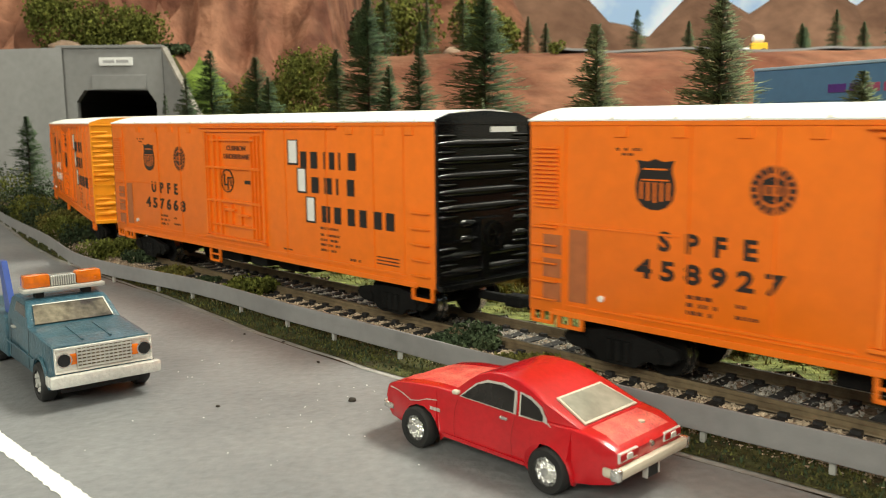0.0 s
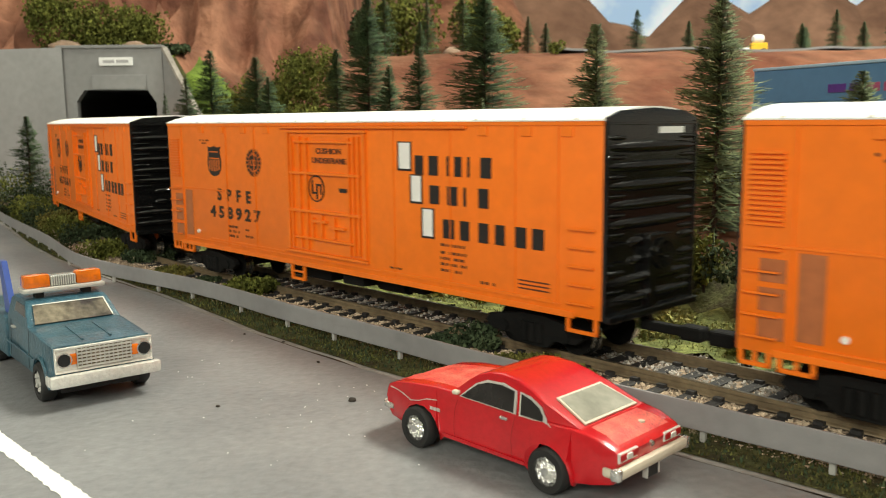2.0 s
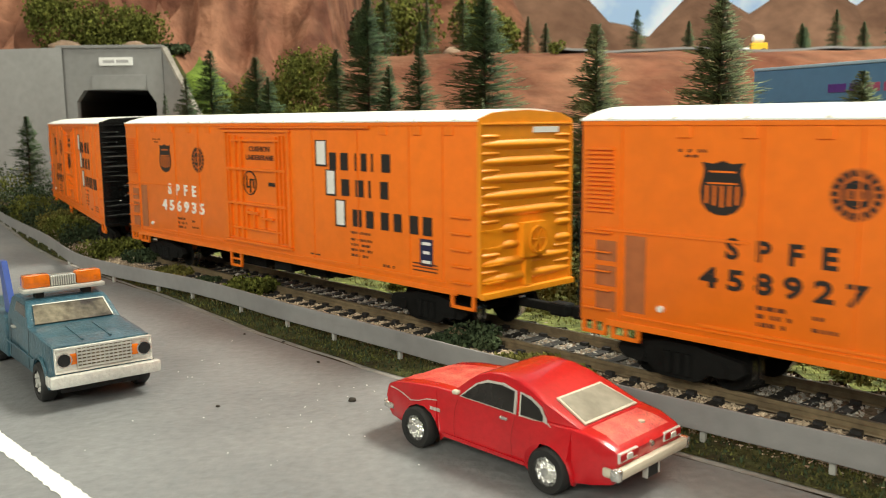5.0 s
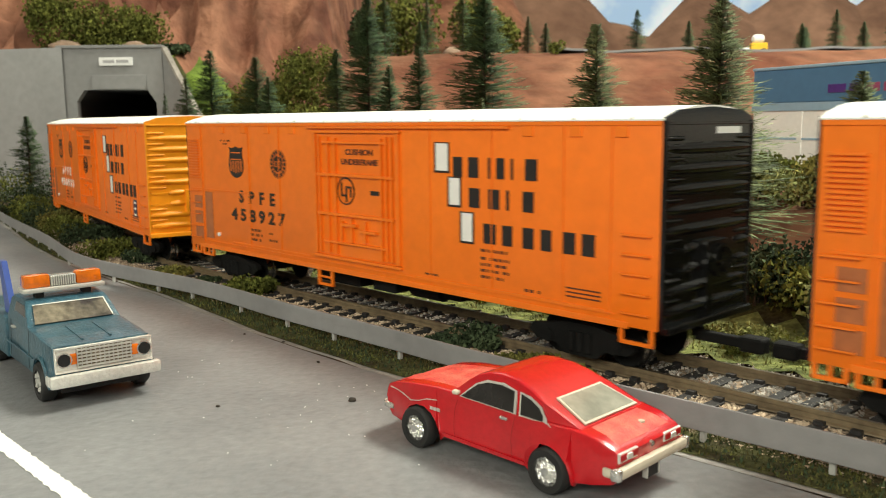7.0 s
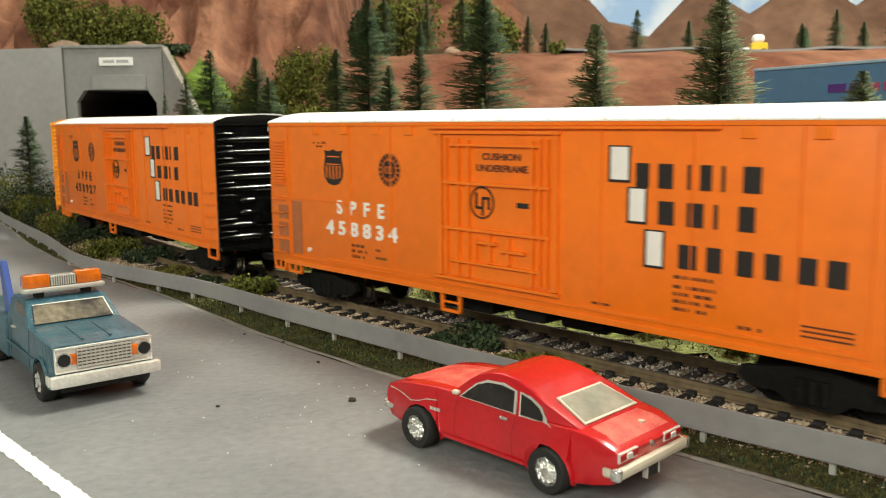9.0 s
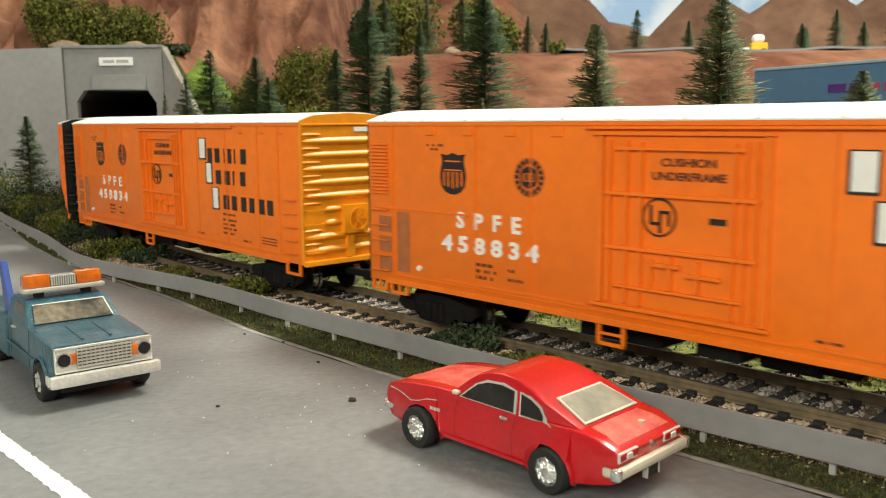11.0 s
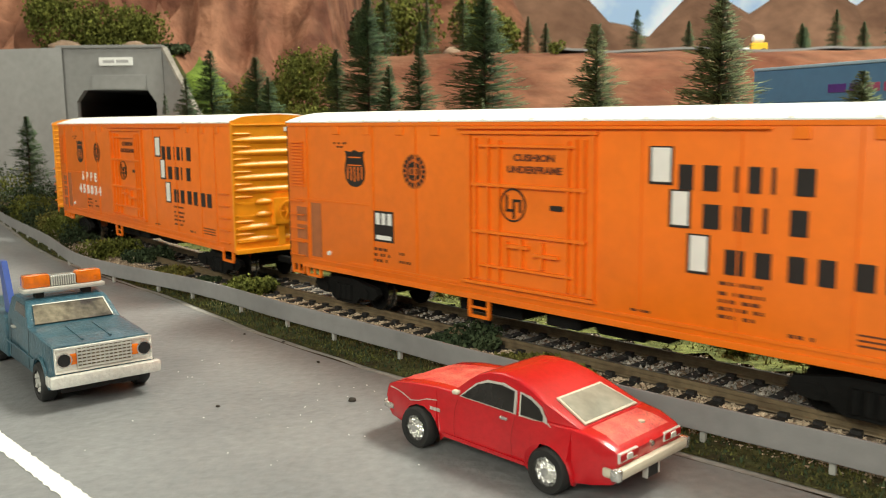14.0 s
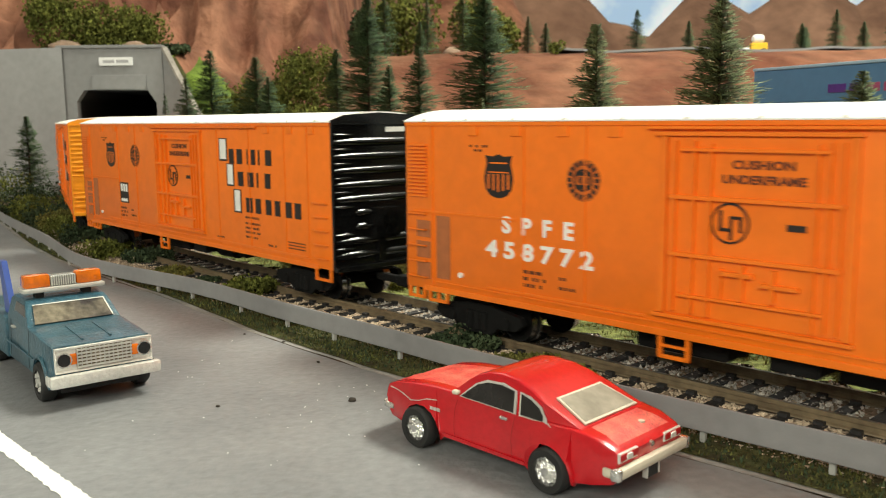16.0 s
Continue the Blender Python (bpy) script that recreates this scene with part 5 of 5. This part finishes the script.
        bmesh.ops.recalc_face_normals(bm, faces=bm.faces)
        part("arch_lip", bm, TEAL_PAINT, tr, "raised teal lip round the wheel arch", 40)
        bm = bmesh.new()
        for x in (-9.6, -26.2):
            slab(bm, [(x, s * 11.22, 5.4), (x + 0.16, s * 11.22, 5.4), (x + 0.16, s * 10.75, 14.3), (x, s * 10.75, 14.3)], 0.06 * -s)
        bmesh.ops.recalc_face_normals(bm, faces=bm.faces)
        part("door_gap", bm, RUBBER, tr, "dark shut line of the cab door")
    part("hood_edge", boxes((8.0, 8.75, -10.2, 10.2, 13.35, 13.75), bevel=0.2), TEAL_PAINT, tr, "teal rolled edge of the hood", 40)
    # bed and crane behind the cab
    bed = boxes((-62, -30.6, -11.2, 11.2, 3.6, 13.8), bevel=0.5)
    part("bed", bed, TEAL_PAINT, tr, "teal truck bed", 40)
    bm = bmesh.new()
    for y in (-9.4,):
        slab(bm, [(-31.5, y, 13.8), (-38, y, 13.8), (-42, y, 26.5), (-38.5, y, 26.5)], 1.4)
    bmesh.ops.recalc_face_normals(bm, faces=bm.faces)
    part("crane_frame", bm, BLUE_PAINT, tr, "bright blue crane frame")
    part("chassis", boxes((-60, 6, -8.4, 8.4, 2.6, 4.6)), RUBBER, tr, "black chassis plate")
    for x in (0, -44):
        for y in (-10.3, 10.3):
            wheel(tr, x, y, 4.4, 3.2, 1 if y > 0 else -1, 5)
    return tr


red_coupe()
tow_truck()


# the road along the high ledge, with its low rail
hr = thing("hill_road", Matrix(), "narrow grey road with a low rail along the high ledge", "road", kind="structure")
xs2 = [120 + 12 * i for i in range(58)]
for nm, ya, yb, za, zb, mat in (("roadway", 925, 1000, 1.6, 1.6, ASPHALT),):
    bm = bmesh.new()
    rows = [[bm.verts.new((x, y, hill(x, 960) + 1.2)) for y in (922, 1000)] for x in xs2]
    for a, b in zip(rows, rows[1:]):
        bm.faces.new((a[0], b[0], b[1], a[1]))
    part(nm, bm, mat, hr)
bm = bmesh.new()
rows = [[bm.verts.new((x, 924, hill(x, 960) + z)) for z in (1.2, 3.6)] + [bm.verts.new((x, 925, hill(x, 960) + z)) for z in (3.6, 1.2)] for x in xs2]
for a, b in zip(rows, rows[1:]):
    for i in range(4):
        bm.faces.new((a[i], b[i], b[(i + 1) % 4], a[(i + 1) % 4]))
bmesh.ops.recalc_face_normals(bm, faces=bm.faces)
part("beam", bm, GUARD, hr, "low grey rail")
for x in xs2[::3]:
    z = hill(x, 960)
    part("post", boxes((x - 0.8, x + 0.8, 924.9, 926, z + 1, z + 3.6)), GUARD, hr)


def parked_van():
    """White and yellow delivery truck on the high road."""
    v = thing("delivery_truck", at(336, 960, hill(336, 960) + 0.6, 168), "white and yellow delivery truck on the hill road", "truck")
    part("cab", boxes((8.5, 22, -5, 5, 1.5, 7.5), bevel=1.2), VEH_WHITE, v, "white cab")
    part("cargo_box", boxes((-9, 8, -6, 6, 3.5, 12.5), bevel=0.8), VEH_YELLOW, v, "yellow cargo box")
    part("cargo_roof", boxes((-6, 6.5, -5, 5, 12.5, 21), bevel=3.0), VEH_WHITE, v, "white rounded load")
    for x in (-5, 16):
        for y in (-5, 5):
            wheel(v, x, y, 3.4, 2.4, 1 if y > 0 else -1, 5)


parked_van()


# ---- trees and bushes ----
def conifer_meshes(h, r, seed, count):
    """Trunk and crown of a bottle-brush fir h tall and r wide, in millimetres: straight bristles in uneven tiers."""
    rg = random.Random(seed)
    verts, faces = [], []
    tiers, phase = max(4.0, h / 15), rg.random()

    def blade(p, q, w):
        n = len(verts)
        verts.extend((p - w, p + w, q))
        faces.append((n, n + 1, n + 2))

    for i in range(count):
        u = rg.random() ** 0.85
        z = h * (0.05 + 0.93 * u)
        f = (u * tiers + phase) % 1.0
        tier = 1.08 - 0.5 * f ** 1.3
        a = rg.uniform(0, 2 * math.pi)
        dx, dy = math.cos(a), math.sin(a)
        reach = (1.0 * r * (1 - u) ** 1.05 * tier + r * 0.045) * rg.uniform(0.7, 1.06)
        reach *= 1 + 0.2 * noise.noise((dx * 1.3 + seed, dy * 1.3, u * 6))
        rise = rg.uniform(-0.2, 0.1) + 0.3 * u
        root, tip, across = Vector((0, 0, z)), Vector((dx * reach, dy * reach, z + reach * rise)), Vector((-dy, dx, 0))
        thin = 0.13 + 0.0012 * h
        blade(root, tip, across * thin * 1.5 + Vector((0, 0, thin)))
        along = (tip - root).normalized()
        for s in range(6):
            p = root.lerp(tip, rg.uniform(0.2, 0.9))
            d = (along + across * rg.uniform(-0.75, 0.75) + Vector((0, 0, rg.uniform(-0.3, 0.45)))).normalized()
            blade(p, p + d * (min(reach * 0.26, h * 0.035) * rg.uniform(0.6, 1.25) + 0.8), across * thin + Vector((0, 0, thin * 0.7)))
    crown = bpy.data.meshes.new("crown")
    crown.from_pydata([tuple(v * MM) for v in verts], [], faces)
    bm = bmesh.new()
    cyl(bm, (0, 0, h * 0.48), "z", max(0.7, h * 0.014), h * 0.98, 8, 0.2)
    bm.transform(Matrix.Scale(MM, 4))
    trunk = bpy.data.meshes.new("trunk")
    bm.to_mesh(trunk)
    bm.free()
    trunk.materials.append(BARK)
    return trunk, crown


def conifer(x, y, h, r, seed, pale=False, count=900, z=None, lean=0.0):
    t = thing("fir_tree", at(x, y, (hill(x, y) if z is None else z) - 0.6, (seed * 47) % 360, lean), "frosted green bottle-brush fir tree on the slope" if pale else "dark green bottle-brush fir tree on the slope", "tree", "fir trees")
    trunk, crown = conifer_meshes(h, r, seed, count)
    crown.materials.append(NEEDLE_PALE if pale else NEEDLE)
    again("trunk", trunk, t, Matrix(), "brown twisted wire trunk")
    again("crown", crown, t, Matrix(), "needle crown")
    return t


def bush_mesh(w, d, h, seed, count, flake):
    """A foam bush: leaf flakes thickly round several lobes."""
    rg = random.Random(seed)
    lobes = [(Vector((rg.uniform(-0.5, 0.5) * w, rg.uniform(-0.5, 0.5) * d, h * rg.uniform(0.3, 0.68))), rg.uniform(0.26, 0.46)) for _ in range(8)]
    verts, faces = [], []
    for _ in range(count):
        c, k = rg.choice(lobes)
        v = Vector((rg.gauss(0, 1), rg.gauss(0, 1), rg.gauss(0, 1))).normalized()
        q = k * rg.uniform(0.62, 1.08) * (1 + 0.3 * noise.noise(v * 2.2 + c))
        p = c + Vector((v.x * w * q, v.y * d * q, v.z * h * q))
        p.z = max(0.2, p.z)
        f = flake * rg.uniform(0.5, 1.4)
        e = Euler((rg.uniform(0, 6), rg.uniform(0, 6), rg.uniform(0, 6))).to_matrix()
        n = len(verts)
        verts += [p + e @ Vector((f, 0, 0)), p + e @ Vector((-0.5 * f, 0.8 * f, 0.2 * f)), p + e @ Vector((-0.5 * f, -0.8 * f, 0.2 * f)), p + e @ Vector((0, 0, -0.7 * f))]
        faces += [(n, n + 1, n + 2), (n, n + 3, n + 1), (n, n + 2, n + 3)]
    me = bpy.data.meshes.new("leaves")
    me.from_pydata([tuple(v * MM) for v in verts], [], faces)
    return me


def bush(x, y, w, d, h, seed, mat, label, count=1400, flake=0.9, z=None):
    b = thing("bush", at(x, y, (max(0, hill(x, y)) if z is None else z) - 0.3), label, "bush", "bushes")
    me = bush_mesh(w, d, h, seed, count, flake)
    me.materials.append(mat)
    again("foliage", me, b, Matrix())
    bm = bmesh.new()
    for k in range(4):
        a = k * 1.6 + seed
        cyl(bm, (0.12 * w * math.cos(a), 0.12 * d * math.sin(a), h * 0.2), "z", 0.5, h * 0.42, 6, 0.3)
    part("stem", bm, BARK, b)
    return b


# firs behind the track: x, y, top, radius, pale, twigs
FIRS = [(95.6, 310, 102.5, 17.5, 1, 1500), (56.5, 330, 96, 13.5, 1, 1300), (140.3, 300, 76.5, 10, 1, 900), (20.0, 420, 123, 17.5, 0, 1500), (-11.9, 480, 100.5, 12, 0, 1000),
        (-42.2, 520, 132, 17.0, 0, 1400), (-65, 560, 105.6, 12, 0, 1000), (-29, 500, 92, 9.5, 0, 800), (17.8, 400, 71.5, 4.5, 1, 350), (150, 318, 60, 13, 1, 800),
        (-163.7, 640, 112, 18, 0, 1000), (-131.6, 640, 107, 17, 0, 1000), (-176, 620, 92, 13, 0, 700), (-120, 625, 92, 13, 0, 700), (-283, 610, 66.5, 11.5, 0, 1000), (-214, 695, 84, 6, 0, 400)]
for i, (x, y, top, r, pale, count) in enumerate(FIRS):
    g = max(0.0, hill(x, y))
    conifer(x, y, top - g + 0.6, r * 2.35, 20 + i, bool(pale), int(count * 0.8), g)
# smaller firs on the high ledge
LEDGE = [(-85, 950, 52, 14), (-62, 1000, 80, 17), (-15, 990, 66, 14), (-22, 940, 36, 9), (24, 1000, 84, 17), (53, 985, 66, 11), (92, 960, 40, 9), (112, 970, 34, 9), (205, 950, 46, 12), (262, 960, 34, 9), (378, 950, 32, 11), (396, 985, 30, 8), (418, 960, 46, 12), (452, 970, 34, 10), (480, 950, 58, 17), (155, 940, 22, 7)]
for i, (x, y, h, r) in enumerate(LEDGE):
    conifer(x, y, h, r * 1.5, 60 + i, False, 520)

OLIVE, DARKB, PALEB, AMB = "olive green foam bush", "dark green foam bush", "pale green foam bush behind the track", "amber and green foam bush"
BUSHES = [
    (-312, 792, 64, 30, 62, LEAF_OLIVE, OLIVE + " on the rocks above the tunnel", 5200, 1.6), (-268, 800, 44, 24, 44, LEAF_OLIVE, OLIVE + " on the rocks above the tunnel", 3600, 1.6),
    (-238, 806, 22, 12, 11, LEAF_DARK, DARKB + " above the tunnel", 900, 1.6),
    (-158, 690, 30, 22, 62, LEAF_OLIVE, "olive foam tree beside the rock face", 3800, 1.4), (-105, 700, 34, 24, 66, LEAF_OLIVE, "olive foam tree beside the rock face", 3800, 1.4), (-140, 720, 26, 20, 46, LEAF_OLIVE, "olive foam tree beside the rock face", 1200, 2.0),
    (-85, 640, 30, 20, 24, LEAF_OLIVE, OLIVE + " on the slope", 1200, 1.6), (-60, 640, 24, 20, 20, LEAF_OLIVE, OLIVE + " on the slope", 900, 1.6),
    (-45, 1040, 60, 30, 90, LEAF_OLIVE, "olive foam tree on the high ledge", 1500, 3.0), (38, 1060, 40, 30, 70, LEAF_OLIVE, "olive foam tree on the high ledge", 1100, 3.0), (75, 1040, 26, 20, 60, LEAF_OLIVE, "olive foam tree on the high ledge", 700, 3.0), (-95, 1010, 30, 30, 60, LEAF_DARK, "dark foam tree on the high ledge", 900, 3.0),
    (66, 958, 12, 8, 10, LEAF_AMBER, AMB + " on the high ledge", 250, 1.4), (115, 905, 12, 6, 14, LEAF_OLIVE, OLIVE + " hanging over the ledge", 350, 1.4),
    (10, 600, 30, 20, 26, LEAF_DARK, DARKB + " on the slope", 900, 1.6), (-10, 560, 26, 18, 22, LEAF_DARK, DARKB + " on the slope", 900, 1.5)]
for i, (x, y, w, d, h, mat, label, count, flake) in enumerate(BUSHES):
    bush(x, y, w, d, h, 200 + i, mat, label, count, flake)
# shrubs on the embankment behind the track
rng = random.Random(31)
for i in range(30):
    s = 10 - i * 14 + rng.uniform(-6, 6)
    x, y = beside(s, 66 + rng.uniform(-6, 8))
    bush(x, y, rng.uniform(20, 27), rng.uniform(16, 22), rng.uniform(18, 27), 500 + i, rng.choice((LEAF_OLIVE, LEAF_PALE, LEAF_DARK)), "mixed green foam bush behind the track", 1500, 0.95)
for i in range(16):
    s = 10 - i * 17 + rng.uniform(-6, 6)
    x, y = beside(s, 138 + rng.uniform(-6, 8))
    bush(x, y, rng.uniform(26, 34), rng.uniform(14, 20), rng.uniform(14, 21), 540 + i, rng.choice((LEAF_AMBER, LEAF_PALE, LEAF_OLIVE)), "amber and pale foam bush on the embankment", 1600, 1.0)
for i in range(64):
    s = 40 - i * 7.2 + rng.uniform(-5, 5)
    x, y = beside(s, 41 + rng.uniform(-9, 13))
    bush(x, y, rng.uniform(7, 14), rng.uniform(6, 9), rng.uniform(3, 7.5), 600 + i, rng.choice((LEAF_PALE, LEAF_OLIVE, LEAF_PALE)), "low pale foam shrub beside the track", 420, 0.7)
# shrubs between guardrail and track
NEAR = [(4.5, 226, 13, 9, 7.5, LEAF_DARK, "dark green foam bush beside the ties"), (22, 209, 13, 8, 4.5, LEAF_AMBER, "brown green low shrub beside the ties"), (30, 201, 9, 6, 3.5, LEAF_AMBER, "brown green low shrub beside the ties"),
        (-66, 298, 13, 9, 8.5, LEAF_OLIVE, "olive foam bush beside the guardrail"), (-126, 372, 16, 10, 9, LEAF_DARK, "dark foam bush beside the guardrail"), (-146, 392, 18, 11, 11, LEAF_OLIVE, "olive foam bush beside the guardrail"),
        (-178, 440, 22, 12, 12, LEAF_DARK, "dark foam bush beside the guardrail"), (-196, 462, 20, 12, 13, LEAF_OLIVE, "olive foam bush beside the guardrail"), (-222, 505, 26, 14, 16, LEAF_DARK, "dark foam bush beside the guardrail"), (-206, 480, 20, 12, 15, LEAF_AMBER, "amber foam bush beside the guardrail"),
        (-246, 540, 30, 16, 18, LEAF_OLIVE, "olive foam bush beside the guardrail"), (-270, 575, 34, 20, 24, LEAF_DARK, "dark foam bush by the wing wall"), (-300, 600, 34, 20, 30, LEAF_OLIVE, "olive foam bush by the wing wall"), (-320, 615, 30, 20, 40, LEAF_DARK, "dark foam bush by the wing wall"),
        (92, 153, 12, 9, 8, LEAF_DARK, "dark green foam bush beside the ties"), (-104, 342, 12, 8, 5, LEAF_AMBER, "brown green low shrub beside the ties"), (-88, 326, 10, 7, 4, LEAF_DARK, "dark low shrub beside the ties")]
for i, (x, y, w, d, h, mat, label) in enumerate(NEAR):
    bush(x, y, w, d, h, 420 + i, mat, label, 1700, 0.75, 0.3)


def tufts(count, spot, size, seed, mat, name, label):
    """Short blades and crumbs of turf as one mesh."""
    rg = random.Random(seed)
    verts, faces = [], []
    for _ in range(count):
        x, y, z = spot(rg)
        a, hgt = rg.uniform(0, 6.3), size * rg.uniform(0.5, 1.5)
        w = Vector((math.cos(a), math.sin(a), 0)) * size * 0.35
        p, tip = Vector((x, y, z)), Vector((x + rg.uniform(-0.6, 0.6) * size, y + rg.uniform(-0.6, 0.6) * size, z + hgt))
        n = len(verts)
        verts += [(p - w) * MM, (p + w) * MM, tip * MM]
        faces.append((n, n + 1, n + 2))
    me = bpy.data.meshes.new(name)
    me.from_pydata([tuple(v) for v in verts], [], faces)
    return mesh_thing(name, me, mat, label, "grass", "stuff")


def verge_spot(rg):
    i = rg.randrange(len(edge) - 1)
    p, q = edge[i], edge[i + 1]
    d = (q - p).normalized()
    p = p.lerp(q, rg.random()) + Vector((-d.y, d.x)) * rg.uniform(2.0, 24)
    return p.x, p.y, 0.2


def strip_spot(rg):
    x, y = beside(rg.uniform(-420, 60), rg.uniform(26, 60))
    return x, y, hill(x, y) + 0.3


tufts(30000, verge_spot, 0.65, 41, VERGE_BLADE, "verge_grass", "short olive turf fibres along the road verge")
tufts(9000, verge_spot, 0.9, 42, LEAF_DARK, "verge_grass_dark", "short dark turf fibres along the road verge")
tufts(9000, strip_spot, 0.9, 43, LEAF_PALE, "strip_grass", "short pale turf fibres behind the track")


def boulder(x, y, w, d, h, seed, mat, label, z):
    bm = bmesh.new()
    bmesh.ops.create_icosphere(bm, subdivisions=3, radius=1)
    for v in bm.verts:
        k = 1 + 0.28 * fbm(v.co.x * 1.2 + seed, v.co.y * 1.2, v.co.z * 1.2, 3)
        v.co = Vector((v.co.x * w * k / 2, v.co.y * d * k / 2, v.co.z * h * k / 2 + h * 0.3))
    tagged(part("boulder", bm, mat, None, "", 50, at(x, y, z)), label, "rock", "rocks")


for i, (x, y, w, d, h, z) in enumerate(((-318, 772, 34, 16, 15, 118), (-262, 776, 22, 14, 15, 118), (-345, 800, 60, 40, 60, 110), (-216, 540, 20, 12, 10, 0), (-100, 345, 8, 6, 4, 0.5), (10, 880, 16, 12, 16, 118))):
    boulder(x, y, w, d, h, i * 3.1, ROCK if i != 2 else CLIFF, "tan rounded boulder among the bushes" if i != 2 else "red boulder beside the bush", z)
# crumbs on the road
for i, (x, y, w, h) in enumerate(((-20.2, 187.5, 1.7, 1.1), (-48.9, 184.5, 1.0, 0.5), (-44.5, 240, 0.9, 0.6), (-32, 219, 0.9, 0.6), (-57.6, 250, 0.8, 0.4))):
    boulder(x, y, w, w * 0.7, h, 50 + i, DEBRIS, "dark crumb of debris on the road", 0.05)
rng = random.Random(77)


def speck(rg):
    return rg.uniform(-75, 30), rg.uniform(150, 290), 0.05


mesh_thing("road_grit", stones(45, lambda rg: next(p for p in iter(lambda: speck(rg), None) if p[1] < 188 - 1.02 * (p[0] + 0)), 0.2, 78), LINE_PAINT, "pale grit scattered on the grey road", "grit", "stuff")


def scuffs(rg):
    """Fine pale scratches on the road as one mesh."""
    verts, faces = [], []
    for _ in range(46):
        x, y = rg.gauss(-30, 22), rg.gauss(205, 24)
        a, ln, w = rg.gauss(0.5, 0.7), rg.uniform(1.0, 5.5), rg.uniform(0.05, 0.14)
        if y + 0.98 * x > 172:
            continue
        d, n = Vector((math.cos(a), math.sin(a))), Vector((-math.sin(a), math.cos(a)))
        k = len(verts)
        for q, m in ((-1, 0.3), (0, 1.0), (1, 0.2)):
            c = Vector((x, y)) + d * ln * q * 0.5 + n * 0.2 * q * q
            verts += [((c.x - n.x * w * m) * MM, (c.y - n.y * w * m) * MM, 0.06 * MM), ((c.x + n.x * w * m) * MM, (c.y + n.y * w * m) * MM, 0.06 * MM)]
        faces += [(k, k + 1, k + 3, k + 2), (k + 2, k + 3, k + 5, k + 4)]
    me = bpy.data.meshes.new("road_scuffs")
    me.from_pydata(verts, [], faces)
    return me


mesh_thing("road_scuffs", scuffs(random.Random(9)), EDGE_PAINT, "fine pale scratches on the grey road", "scuff", "stuff")


# ---- what moves: the train, its bogies and its wheels ----
PULSE = [(0, -0.9), (0.5, -0.9), (1.0, 0.1), (1.5, 0.5), (2.0, -0.2), (2.5, 0.6), (3.0, 1.5), (3.5, 0.5), (4.0, -0.8), (6.5, -0.1), (7.0, -0.4), (7.5, 1.4), (8.0, 2.5), (8.5, 1.6), (9.0, 2.0), (11.5, -0.4), (12.0, 2.1), (12.5, 1.7), (13.0, -1.1), (13.5, -3.1), (14.0, -2.5), (14.7, -0.6), (15.0, -0.4), (15.5, 0.6), (16.0, 1.1)]


def travelled(t, k):
    """Where the trailing end of car k stands on the line at t seconds."""
    lag = PULSE[-1][1]
    for (a, p), (b, q) in zip(PULSE, PULSE[1:]):
        if t <= b:
            lag = p + (q - p) * (t - a) / (b - a)
            break
    s = LEN / 2 + -36.04 + 230.8 * k - 89.395 * t + lag
    # the cars close up in the bend
    return s + 0.05 * max(0.0, LEN / 2 - 320 - s)


def motions():
    times = [i * 0.25 for i in range(65)]
    fine = [i * 0.08 for i in range(200)] + [16.0]
    for k, car, bogies, wheels in TRAIN:
        rows, swings = [], [[], []]
        for t in times:
            s = travelled(t, k)
            mid = s - LEN / 2
            a, b = line(mid + BOGIE)[0], line(mid - BOGIE)[0]
            d = (a - b).normalized()
            c = (a + b) / 2
            turn = math.degrees(math.atan2(d.y, d.x))
            rows.append((t, at(c.x, c.y, RAIL_Z, turn)))
            for j, (bogie, x) in enumerate(bogies):
                e = line(mid + x)[1]
                swings[j].append((t, at(x, 0, 0, math.degrees(math.atan2(e.y, e.x)) - turn)))
        walk(car, rows)
        for (bogie, x), swing in zip(bogies, swings):
            walk(bogie, swing)
        for w, x in wheels:
            walk(w, [(t, at(x, 0, 5.05, 0, 0, math.degrees((travelled(t, k) - travelled(0, k)) / 5.05))) for t in fine])


motions()
